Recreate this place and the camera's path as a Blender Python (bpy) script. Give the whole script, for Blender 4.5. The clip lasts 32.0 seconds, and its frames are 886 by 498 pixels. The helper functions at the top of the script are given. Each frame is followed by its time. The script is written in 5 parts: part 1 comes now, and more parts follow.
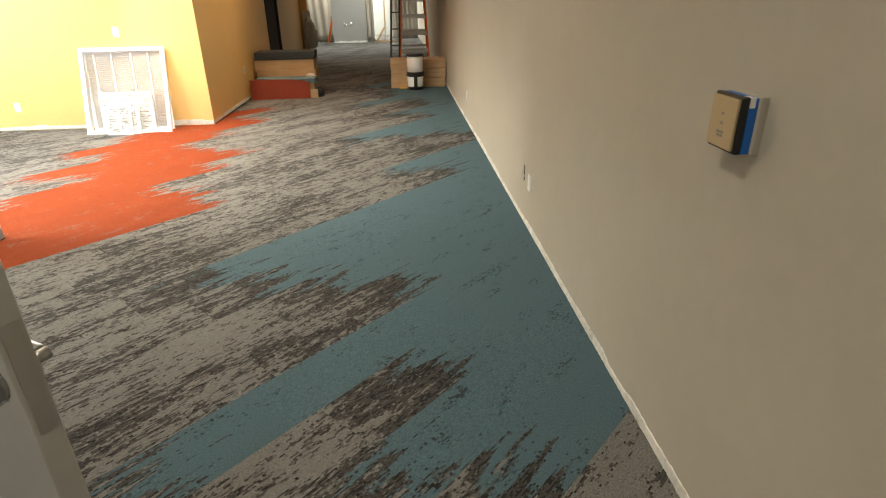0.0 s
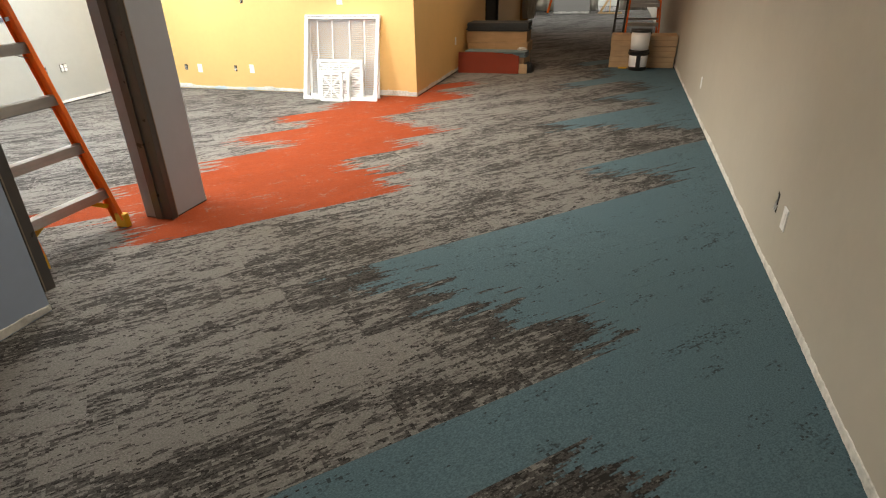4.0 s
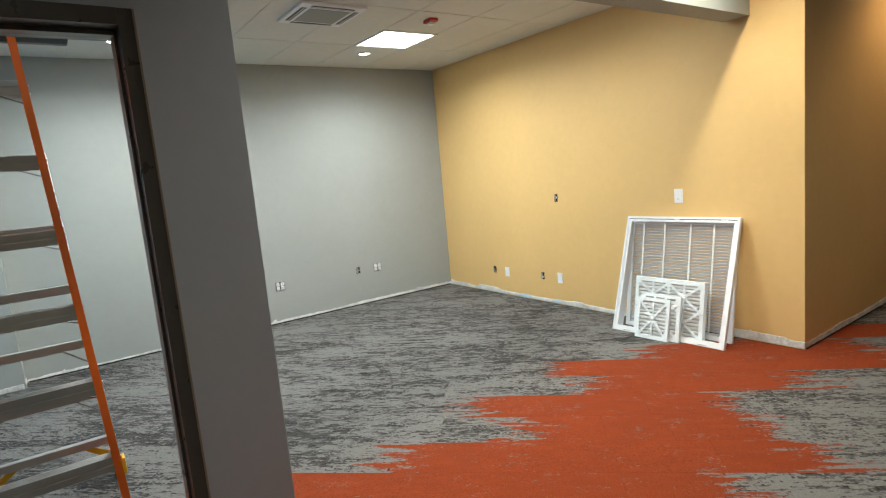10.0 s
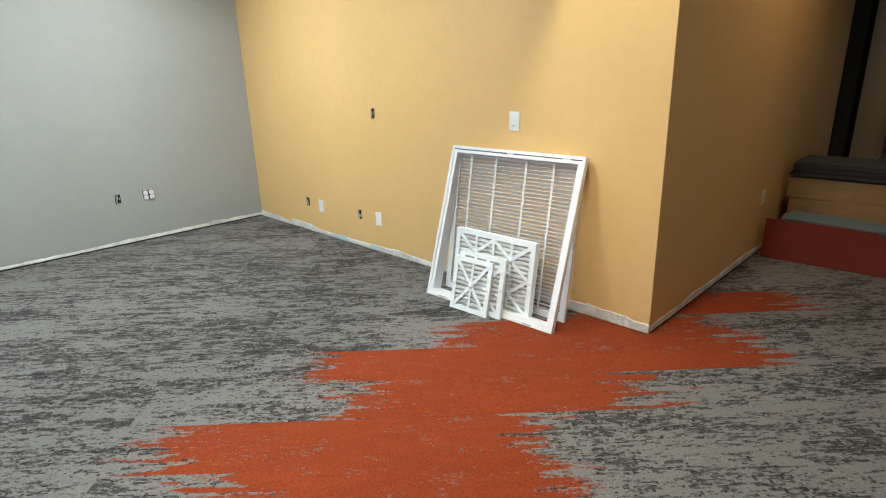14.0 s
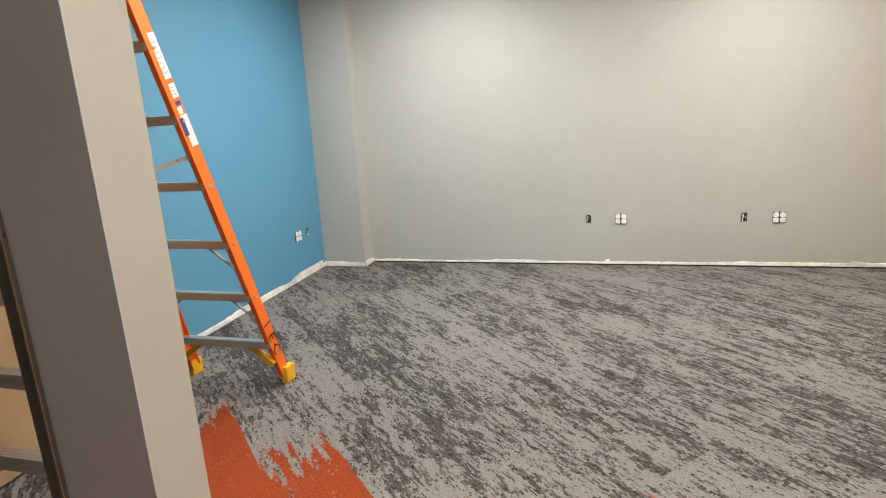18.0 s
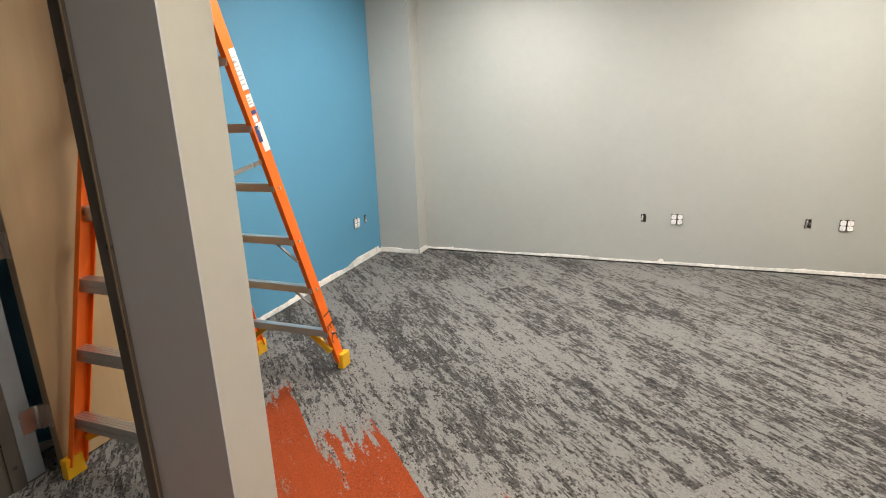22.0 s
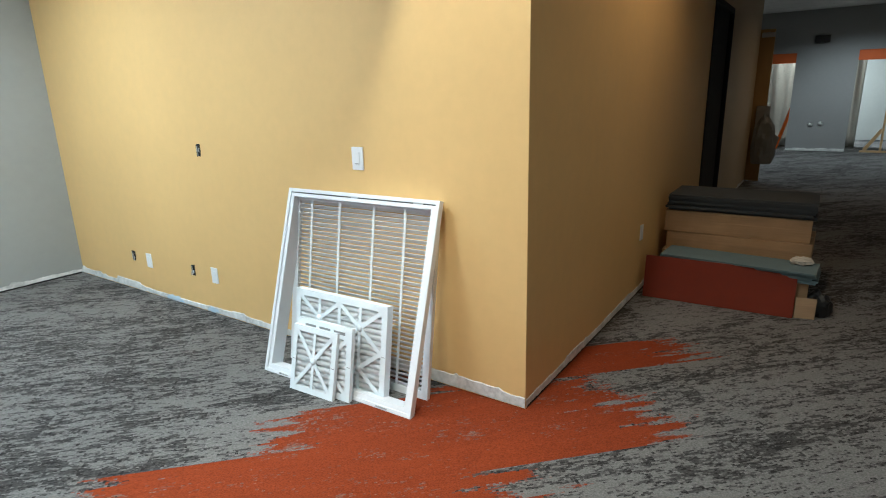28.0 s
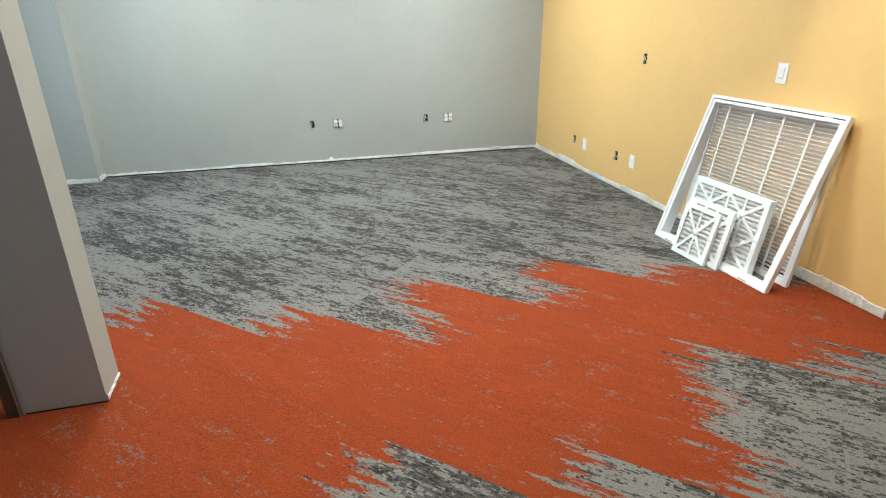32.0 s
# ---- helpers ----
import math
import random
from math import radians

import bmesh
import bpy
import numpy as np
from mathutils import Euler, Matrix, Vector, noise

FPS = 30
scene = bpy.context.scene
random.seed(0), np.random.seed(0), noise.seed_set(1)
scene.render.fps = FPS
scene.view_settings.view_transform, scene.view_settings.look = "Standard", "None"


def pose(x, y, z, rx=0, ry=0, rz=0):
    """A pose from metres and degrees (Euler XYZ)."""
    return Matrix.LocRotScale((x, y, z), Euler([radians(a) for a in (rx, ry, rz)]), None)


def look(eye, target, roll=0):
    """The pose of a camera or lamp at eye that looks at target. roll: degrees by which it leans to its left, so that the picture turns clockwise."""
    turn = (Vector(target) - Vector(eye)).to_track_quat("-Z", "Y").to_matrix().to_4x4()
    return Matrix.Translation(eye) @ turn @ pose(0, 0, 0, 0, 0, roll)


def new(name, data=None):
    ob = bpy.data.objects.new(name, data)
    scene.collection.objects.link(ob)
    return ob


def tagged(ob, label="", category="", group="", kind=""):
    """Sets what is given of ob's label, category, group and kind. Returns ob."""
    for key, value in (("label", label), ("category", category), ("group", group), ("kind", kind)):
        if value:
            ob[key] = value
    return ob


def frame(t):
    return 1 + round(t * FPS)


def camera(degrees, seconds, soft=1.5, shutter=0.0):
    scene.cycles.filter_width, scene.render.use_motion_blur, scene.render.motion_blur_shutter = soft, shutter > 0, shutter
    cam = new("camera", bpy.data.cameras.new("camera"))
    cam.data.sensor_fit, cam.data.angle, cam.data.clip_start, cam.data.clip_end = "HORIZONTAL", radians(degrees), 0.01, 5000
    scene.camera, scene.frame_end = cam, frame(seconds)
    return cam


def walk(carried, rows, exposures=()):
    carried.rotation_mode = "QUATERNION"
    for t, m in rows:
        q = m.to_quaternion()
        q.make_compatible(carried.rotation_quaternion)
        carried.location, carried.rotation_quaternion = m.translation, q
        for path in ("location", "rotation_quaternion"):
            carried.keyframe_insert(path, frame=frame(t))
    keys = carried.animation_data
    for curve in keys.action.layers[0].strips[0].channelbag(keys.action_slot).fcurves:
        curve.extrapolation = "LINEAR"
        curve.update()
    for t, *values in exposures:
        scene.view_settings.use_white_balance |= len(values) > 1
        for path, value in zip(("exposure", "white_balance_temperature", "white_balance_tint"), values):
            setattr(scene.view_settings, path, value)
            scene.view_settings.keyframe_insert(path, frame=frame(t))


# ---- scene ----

# ---------------------------------------------------------------- camera
cam = camera(76.8, 32.0, soft=1.1, shutter=0.2)
PATH = [
    (0, (2.518, -7.802, 1.552), (2.646, -5.986, 0.723), -1.0),
    (0.5, (2.531, -7.574, 1.541), (2.54, -5.792, 0.633), -0.6),
    (1, (2.608, -7.349, 1.523), (2.295, -5.604, 0.597), -0.8),
    (1.5, (2.594, -7.261, 1.52), (2.183, -5.543, 0.581), -0.4),
    (2, (2.581, -7.23, 1.533), (2.157, -5.513, 0.598), -0.3),
    (2.5, (2.574, -7.216, 1.539), (2.142, -5.491, 0.624), -0.3),
    (4.5, (2.456, -6.99, 1.531), (1.829, -5.31, 0.644), -2.5),
    (5, (2.476, -6.678, 1.507), (1.648, -5.097, 0.604), -2.4),
    (5.5, (2.452, -6.482, 1.482), (1.498, -4.983, 0.565), -1.9),
    (6, (2.345, -6.21, 1.456), (1.342, -4.734, 0.553), -0.2),
    (6.5, (2.304, -5.988, 1.458), (1.264, -4.519, 0.586), 0.1),
    (7, (2.353, -5.721, 1.493), (1.115, -4.321, 0.783), -0.9),
    (7.5, (2.373, -5.564, 1.542), (1.008, -4.23, 0.944), -2.1),
    (8, (2.33, -5.447, 1.568), (0.914, -4.136, 1.043), -3.2),
    (8.5, (2.172, -5.25, 1.601), (0.704, -3.945, 1.225), -3.3),
    (9, (2.05, -5.058, 1.625), (0.564, -3.754, 1.32), -3.4),
    (9.5, (1.918, -4.786, 1.596), (0.389, -3.529, 1.309), -3.9),
    (10, (1.812, -4.522, 1.589), (0.187, -3.389, 1.314), -5.2),
    (10.5, (1.662, -4.267, 1.545), (-0.032, -3.219, 1.362), -5.3),
    (11, (1.563, -4.039, 1.521), (-0.175, -3.058, 1.393), -4.8),
    (11.5, (1.56, -3.77, 1.505), (-0.276, -3.016, 1.257), -5.0),
    (12, (1.594, -3.59, 1.532), (-0.235, -2.905, 1.102), -4.9),
    (12.5, (1.55, -3.475, 1.567), (-0.145, -2.603, 0.962), -2.8),
    (13, (1.378, -3.273, 1.562), (-0.097, -2.076, 0.937), -1.6),
    (13.5, (1.309, -3.126, 1.545), (-0.027, -1.771, 0.93), -1.7),
    (15.5, (0.812, -2.565, 1.483), (-0.647, -1.329, 0.899), -0.4),
    (16, (0.671, -2.607, 1.477), (-1.048, -1.752, 0.917), -1.8),
    (16.5, (0.657, -2.601, 1.486), (-1.213, -2.133, 0.954), -3.4),
    (17, (0.735, -2.628, 1.457), (-1.208, -2.613, 0.981), -3.2),
    (17.5, (0.749, -2.634, 1.466), (-1.164, -2.984, 0.999), -3.5),
    (18, (0.723, -2.693, 1.429), (-1.155, -3.208, 0.97), -3.2),
    (18.5, (0.709, -2.719, 1.422), (-1.148, -3.3, 0.959), -2.5),
    (19, (0.693, -2.749, 1.411), (-1.157, -3.354, 0.949), -2.1),
    (19.5, (0.71, -2.728, 1.446), (-1.126, -3.358, 0.964), -2.0),
    (20, (0.733, -2.713, 1.475), (-1.093, -3.359, 0.98), -2.1),
    (20.5, (0.732, -2.724, 1.463), (-1.099, -3.367, 0.979), -2.0),
    (21, (0.729, -2.71, 1.479), (-1.095, -3.357, 0.973), -2.0),
    (21.5, (0.758, -2.68, 1.538), (-1.052, -3.344, 1.004), -2.1),
    (22, (0.806, -2.645, 1.606), (-0.991, -3.34, 1.071), -2.1),
    (22.5, (0.814, -2.576, 1.667), (-0.98, -3.268, 1.116), -2.1),
    (23, (0.805, -2.601, 1.675), (-1.019, -3.214, 1.132), -1.1),
    (23.5, (0.789, -2.634, 1.655), (-1.075, -3.13, 1.129), -1.7),
    (24, (0.777, -2.647, 1.655), (-1.121, -3.025, 1.148), -2.0),
    (24.5, (0.764, -2.665, 1.647), (-1.165, -2.847, 1.151), -1.6),
    (25, (0.773, -2.645, 1.574), (-1.152, -2.364, 1.11), -1.1),
    (25.5, (0.889, -2.73, 1.567), (-0.923, -2.017, 1.114), -1.0),
    (26, (0.886, -2.628, 1.54), (-0.653, -1.433, 1.086), -1.3),
    (26.5, (0.967, -2.422, 1.522), (-0.104, -0.803, 1.042), -1.7),
    (28.5, (1.092, -2.237, 1.49), (-0.031, -0.681, 0.924), -1.2),
    (29, (1.15, -2.373, 1.48), (-0.137, -0.969, 0.868), -1.4),
    (29.5, (1.266, -2.562, 1.462), (-0.175, -1.334, 0.815), -0.6),
    (30, (1.475, -2.732, 1.455), (-0.129, -1.77, 0.747), 0.1),
    (30.5, (1.575, -2.903, 1.48), (-0.136, -2.177, 0.741), -0.6),
    (31, (1.708, -3.127, 1.43), (-0.067, -2.582, 0.687), 0.1),
    (31.5, (1.823, -3.119, 1.461), (0.035, -2.631, 0.707), -0.3),
    (32, (1.923, -2.975, 1.519), (0.138, -2.492, 0.757), -0.5),
]
walk(cam, [(t, look(eye, target, roll)) for t, eye, target, roll in PATH], exposures=[
    (0.0, 2.0, 7000, 5), (1.0, 1.92, 6600, 6), (2.0, 1.85, 6700, 6), (5.0, 1.50, 6800, 8), (6.0, 1.55, 6750, 7), (7.0, 1.36, 6800, 7), (9.0, 0.82, 6250, 3), (11.0, 0.62, 6150, 1), (13.0, 0.64, 6150, 2), (16.0, 0.54, 5600, 2), (17.0, 0.9, 6100, 4), (18.0, 0.98, 6950, 11), (21.0, 1.03, 6950, 10), (22.5, 0.97, 6950, 10),
    (24.5, 0.88, 6900, 10), (26.0, 0.47, 6800, 6), (28.5, 0.65, 5300, -2), (30.0, 0.66, 5300, -1), (31.0, 0.84, 5600, -1), (32.0, 0.9, 6050, 0)])

# ---------------------------------------------------------------- plan (metres)
GREY_X = -4.545                     # back wall of the room
BLUE_Y = -5.345                     # blue wall of the room
RIGHT_X = 3.395                      # long wall of the corridor
PART_X0, PART_X1 = -0.575, -0.375   # partition between room and corridor
STUB_Y0, STUB_Y1 = -4.178, -3.86     # free end of the partition
DOOR_Y0, DOOR_Y1 = -5.17, -4.231   # clear opening of the door frame
HEAD_Z = 2.165                      # underside of the frame's head
CEIL = 2.935                        # ceiling of the room
HALL = 3.2                          # ceiling of the corridor
BEAM_Z = 2.54
FAR_Y = 14.0

# ---------------------------------------------------------------- world and lamps
world = bpy.data.worlds.new("world")
scene.world = world
world.use_nodes = True
world.node_tree.nodes["Background"].inputs[0].default_value = (0.5, 0.55, 0.6, 1)
world.node_tree.nodes["Background"].inputs[1].default_value = 0.02


def area_lamp(name, at, size_x, size_y, watts, colour, spread=180):
    data = bpy.data.lights.new(name, "AREA")
    data.shape, data.size, data.size_y = "RECTANGLE", size_x, size_y
    data.energy, data.color, data.spread = watts, colour, radians(spread)
    ob = new(name, data)
    ob.matrix_world = Matrix.Translation(at)
    return ob


def spot_lamp(name, at, watts, colour, angle=100, blend=0.7, radius=0.05):
    data = bpy.data.lights.new(name, "SPOT")
    data.energy, data.color, data.spot_size, data.spot_blend = watts, colour, radians(angle), blend
    data.shadow_soft_size = radius
    ob = new(name, data)
    ob.matrix_world = Matrix.Translation(at)
    return ob


COOL, WARM, AMBER = (1.0, 0.98, 0.94), (1.0, 0.88, 0.72), (1.0, 0.64, 0.37)
# The last two are out of view, added to even out the yellow wall.
TROFFERS = [(-3.17, -1.40), (-3.17, -3.84), (-1.34, -1.40), (-1.34, -3.84)]
ROOM_CANS = [(-3.80, -1.42), (-3.80, -3.82)]
# First three follow scallops on the walls; the others are added out of view.
UNSEEN_HALL_CANS = [(-0.08, -0.9), (-0.18, -2.6), (0.60, 1.6), (1.75, -4.6), (1.75, -6.9), (1.75, -9.2), (1.75, -2.3), (1.75, 0.0), (1.75, 7.4)]
for (x, y), watts in zip(TROFFERS, (29, 31, 12, 11)):
    area_lamp("troffer_light", (x, y, CEIL - 0.025), 0.54, 0.54, watts, COOL, 160)
for x, y in ROOM_CANS:
    spot_lamp("downlight_lamp", (x, y, CEIL - 0.02), 8, COOL, 130)
for (x, y), watts in zip(UNSEEN_HALL_CANS, (110, 135, 44, 26, 24, 45, 10, 20, 26)):
    spot_lamp("downlight_lamp", (x, y, HALL - 0.02), watts, AMBER if y > 1 else WARM, 140, radius=0.08)
# Two more unseen lamps, added to brighten the far space.
for x, y, watts in ((1.5, 12.2, 130), (-1.5, 11.0, 90)):
    spot_lamp("downlight_lamp", (x, y, HALL - 0.02), watts, COOL, 150)
# Unseen fill without a fitting, added to brighten the backmost room.
area_lamp("work_light", (0.5, 16.0, 3.0), 1.2, 0.6, 130, COOL)

# ---------------------------------------------------------------- materials


class Nodes:
    """A small writer of node materials."""

    def __init__(self, name):
        self.mat = bpy.data.materials.new(name)
        self.mat.use_nodes = True
        self.tree = self.mat.node_tree
        self.bsdf = self.tree.nodes["Principled BSDF"]

    def add(self, kind, **values):
        node = self.tree.nodes.new(kind)
        for key, value in values.items():
            node.inputs[key].default_value = value
        return node

    def link(self, a, b):
        self.tree.links.new(a, b)

    def maths(self, op, a, b=0.0, clamp=False):
        node = self.tree.nodes.new("ShaderNodeMath")
        node.operation, node.use_clamp = op, clamp
        for n, v in enumerate((a, b)):
            if isinstance(v, (int, float)):
                node.inputs[n].default_value = v
            else:
                self.link(v, node.inputs[n])
        return node.outputs[0]

    def noise(self, vector, scale, detail=3.0, rough=0.55):
        node = self.add("ShaderNodeTexNoise", Scale=scale, Detail=detail, Roughness=rough)
        self.link(vector, node.inputs["Vector"])
        return node.outputs["Fac"]

    def mapped(self, vector, scale, offset=None):
        node = self.tree.nodes.new("ShaderNodeVectorMath")
        node.operation = "MULTIPLY_ADD"
        self.link(vector, node.inputs[0])
        node.inputs[1].default_value = scale
        if offset is not None:
            self.link(offset, node.inputs[2])
        return node.outputs[0]

    def ramp(self, fac, stops, mode="LINEAR"):
        node = self.tree.nodes.new("ShaderNodeValToRGB")
        node.color_ramp.interpolation = mode
        while len(node.color_ramp.elements) < len(stops):
            node.color_ramp.elements.new(0.5)
        for element, (at, colour) in zip(node.color_ramp.elements, stops):
            element.position, element.color = at, (*colour, 1)
        self.link(fac, node.inputs[0])
        return node.outputs[0]

    def mix(self, fac, a, b):
        node = self.tree.nodes.new("ShaderNodeMix")
        node.data_type = "RGBA"
        for v, slot in ((fac, 0), (a, 6), (b, 7)):
            if isinstance(v, tuple):
                node.inputs[slot].default_value = (*v, 1)
            elif isinstance(v, float):
                node.inputs[slot].default_value = v
            else:
                self.link(v, node.inputs[slot])
        return node.outputs[2]

    def bump(self, height, strength, distance):
        node = self.add("ShaderNodeBump", Strength=strength, Distance=distance)
        self.link(height, node.inputs["Height"])
        self.link(node.outputs[0], self.bsdf.inputs["Normal"])

    def coords(self, kind="Object"):
        return self.tree.nodes.new("ShaderNodeTexCoord").outputs[kind]


def paint(name, colour, rough=0.75, vary=0.06, stipple=0.15, metal=0.0, grain=260.0):
    """Rolled or sprayed paint: faint blotches, fine stipple."""
    n = Nodes(name)
    co = n.coords()
    wide = n.noise(co, 0.9, 4.0)
    fine = n.noise(co, 14.0, 3.0)
    tone = n.maths("ADD", n.maths("MULTIPLY", wide, 0.65), n.maths("MULTIPLY", fine, 0.35))
    lo, hi = (tuple(c * f for c in colour) for f in (1 - vary, 1 + vary))
    n.link(n.ramp(tone, [(0.3, lo), (0.7, hi)]), n.bsdf.inputs["Base Color"])
    n.link(n.maths("ADD", n.maths("MULTIPLY", fine, 0.16), rough - 0.08), n.bsdf.inputs["Roughness"])
    n.bsdf.inputs["Metallic"].default_value = metal
    if stipple:
        n.bump(n.noise(co, grain, 2.0), stipple, 0.0012)
    return n.mat


def primer(name):
    """Torn drywall edge with joint compound smeared on it."""
    n = Nodes(name)
    co = n.coords()
    a, b = n.noise(co, 5.0, 5.0), n.noise(co, 40.0, 4.0)
    tone = n.maths("ADD", n.maths("MULTIPLY", a, 0.7), n.maths("MULTIPLY", b, 0.3))
    n.link(n.ramp(tone, [(0.32, (0.40, 0.40, 0.39)), (0.46, (0.62, 0.62, 0.60)), (0.62, (0.80, 0.79, 0.77))]), n.bsdf.inputs["Base Color"])
    n.bsdf.inputs["Roughness"].default_value = 0.9
    n.bump(b, 0.5, 0.002)
    return n.mat


def veneer(name, colour):
    """Wood veneer, grain along local z."""
    n = Nodes(name)
    co = n.coords()
    grain = n.noise(n.mapped(co, (30.0, 30.0, 1.6)), 1.0, 5.0, 0.6)
    wide = n.noise(n.mapped(co, (5.0, 5.0, 0.5)), 1.0, 3.0)
    tone = n.maths("ADD", n.maths("MULTIPLY", grain, 0.55), n.maths("MULTIPLY", wide, 0.45))
    lo, hi = (tuple(c * f for c in colour) for f in (0.90, 1.06))
    n.link(n.ramp(tone, [(0.3, lo), (0.7, hi)]), n.bsdf.inputs["Base Color"])
    n.bsdf.inputs["Roughness"].default_value = 0.45
    n.bump(grain, 0.08, 0.001)
    return n.mat


def cardboard(name, colour):
    n = Nodes(name)
    co = n.coords()
    flute = n.noise(n.mapped(co, (4.0, 4.0, 90.0)), 1.0, 3.0)
    wide = n.noise(co, 4.0, 4.0)
    tone = n.maths("ADD", n.maths("MULTIPLY", flute, 0.4), n.maths("MULTIPLY", wide, 0.6))
    lo, hi = (tuple(c * f for c in colour) for f in (0.72, 1.18))
    n.link(n.ramp(tone, [(0.3, lo), (0.7, hi)]), n.bsdf.inputs["Base Color"])
    n.bsdf.inputs["Roughness"].default_value = 0.7
    n.bump(flute, 0.25, 0.002)
    return n.mat


def glow(name, colour, strength):
    n = Nodes(name)
    n.bsdf.inputs["Base Color"].default_value = (0.8, 0.8, 0.8, 1)
    n.bsdf.inputs["Emission Color"].default_value = (*colour, 1)
    n.bsdf.inputs["Emission Strength"].default_value = strength
    return n.mat


def carpet(name, kind, sign=0, joined=False):
    """Tufted loop pile in streaks along local x. kind: the plain colour; sign: the colour gives way to grey towards -x (1) or +x (-1)."""
    n = Nodes(name)
    co = n.coords()
    rnd = n.tree.nodes.new("ShaderNodeNewGeometry").outputs["Random Per Island"] if joined else n.tree.nodes.new("ShaderNodeObjectInfo").outputs["Random"]
    shift = n.tree.nodes.new("ShaderNodeCombineXYZ")
    for slot, k in enumerate((37.0, 53.0, 91.0)):
        n.link(n.maths("MULTIPLY", rnd, k), shift.inputs[slot])
    off = shift.outputs[0]
    ground = n.tree.nodes.new("ShaderNodeMapping")
    ground.inputs["Rotation"].default_value = (0, 0, -radians(45.5))
    n.link(n.tree.nodes.new("ShaderNodeNewGeometry").outputs["Position"], ground.inputs["Vector"])
    lie = ground.outputs[0]
    snap = n.tree.nodes.new("ShaderNodeVectorMath")
    snap.operation = "SNAP"
    n.link(co, snap.inputs[0])
    snap.inputs[1].default_value = (0.013, 0.0068, 1.0)
    loops = snap.outputs[0]

    def part_of(scale, weight, detail=2.0, rough=0.5, space=None):
        vec = n.mapped(space or loops, (*scale, 1.0), None if space is lie else off)
        return n.maths("MULTIPLY", n.maths("SUBTRACT", n.noise(vec, 1.0, detail, rough), 0.5), weight)

    def total(*terms):
        out = terms[0]
        for term in terms[1:]:
            out = n.maths("ADD", out, term)
        return out

    tuft = part_of((120.0, 230.0), 1.0, 1.0, 0.5, co)
    speck = part_of((55.0, 120.0), 1.0, 2.0, 0.7)
    patch = part_of((5.8, 26.0), 1.05, 3.0, 0.58)
    dash = part_of((17.0, 66.0), 1.00, 2.0)
    blotch = part_of((1.7, 6.5), 0.52, 1.0)
    drift = part_of((0.9, 3.0), 0.50, 1.0, 0.5, lie)
    whole = n.maths("MULTIPLY", n.maths("SUBTRACT", rnd, 0.5), 0.10)
    grit = n.maths("MULTIPLY", speck, 0.78)
    tone = total(patch, dash, blotch, drift, whole, grit)
    if sign:
        axis = n.tree.nodes.new("ShaderNodeSeparateXYZ")
        n.link(loops, axis.inputs[0])
        finger = part_of((3.0, 20.0), 2.5 if kind == "orange" else 3.0, 3.0, 0.55)
        edge = total(n.maths("MULTIPLY", axis.outputs[0], 2.0 * sign), finger, n.maths("MULTIPLY", speck, 0.9), 0.08)
        if kind == "orange":
            tone = n.maths("ADD", tone, n.maths("MULTIPLY", n.maths("ADD", edge, 0.8, clamp=True), 0.16))
        else:
            tone = n.maths("SUBTRACT", tone, n.maths("MULTIPLY", n.maths("ADD", edge, 0.9, clamp=True), 0.26))
    shade = n.maths("ADD", n.maths("MULTIPLY", total(tone, 0.025), 8.0), 0.5, clamp=True)
    lint = n.maths("ADD", n.maths("MULTIPLY", tuft, 2.0), 0.5, clamp=True)
    nick = total(part_of((26.0, 120.0), 1.0, 2.0, 0.6), n.maths("MULTIPLY", tone, 0.42), n.maths("MULTIPLY", speck, 0.45), n.maths("MULTIPLY", tuft, 0.3))
    nick = n.maths("MULTIPLY", n.maths("SUBTRACT", -0.120, nick), 16.0, clamp=True)
    glint = n.maths("MULTIPLY", n.maths("SUBTRACT", total(n.maths("MULTIPLY", speck, 0.8), tuft), 0.24), 8.0, clamp=True)
    grey = n.mix(shade, n.mix(lint, (0.033, 0.032, 0.032), (0.080, 0.077, 0.076)), n.mix(lint, (0.108, 0.105, 0.103), (0.212, 0.207, 0.203)))
    grey = n.mix(nick, grey, (0.022, 0.021, 0.021))
    grey = n.mix(glint, grey, (0.255, 0.250, 0.246))
    if kind == "grey":
        colour = grey
    else:
        cluster = total(part_of((4.0, 10.0), 1.0, 1.0), part_of((20.0, 60.0), 0.7, 1.0), n.maths("MULTIPLY", speck, 1.3))
        if kind == "orange":
            plain = n.mix(lint, (0.155, 0.026, 0.007), (0.265, 0.050, 0.014))
            worn = n.maths("ADD", n.maths("MULTIPLY", total(blotch, drift, patch), 2.2), 0.5, clamp=True)
            plain = n.mix(n.maths("MULTIPLY", worn, 0.45), plain, n.mix(lint, (0.105, 0.017, 0.006), (0.195, 0.036, 0.011)))
            plain = n.mix(n.maths("MULTIPLY", n.maths("SUBTRACT", total(tuft, n.maths("MULTIPLY", cluster, 0.45)), 0.27), 6.0, clamp=True), plain, (0.34, 0.13, 0.07))
            spot = n.maths("MULTIPLY", n.maths("SUBTRACT", cluster, 0.225), 5.0, clamp=True)
            plain = n.mix(n.maths("MULTIPLY", spot, 0.7), plain, n.mix(lint, (0.07, 0.055, 0.05), (0.21, 0.16, 0.14)))
        else:
            plain = n.mix(lint, (0.050, 0.088, 0.110), (0.098, 0.160, 0.196))
            spot = n.maths("MULTIPLY", n.maths("SUBTRACT", cluster, 0.25), 7.0, clamp=True)
            plain = n.mix(n.maths("MULTIPLY", spot, 0.8), plain, (0.022, 0.028, 0.031))
        colour = n.mix(n.maths("MULTIPLY", edge, 9.0, clamp=True), grey, plain) if sign else plain
    n.link(colour, n.bsdf.inputs["Base Color"])
    n.bsdf.inputs["Roughness"].default_value = 0.95
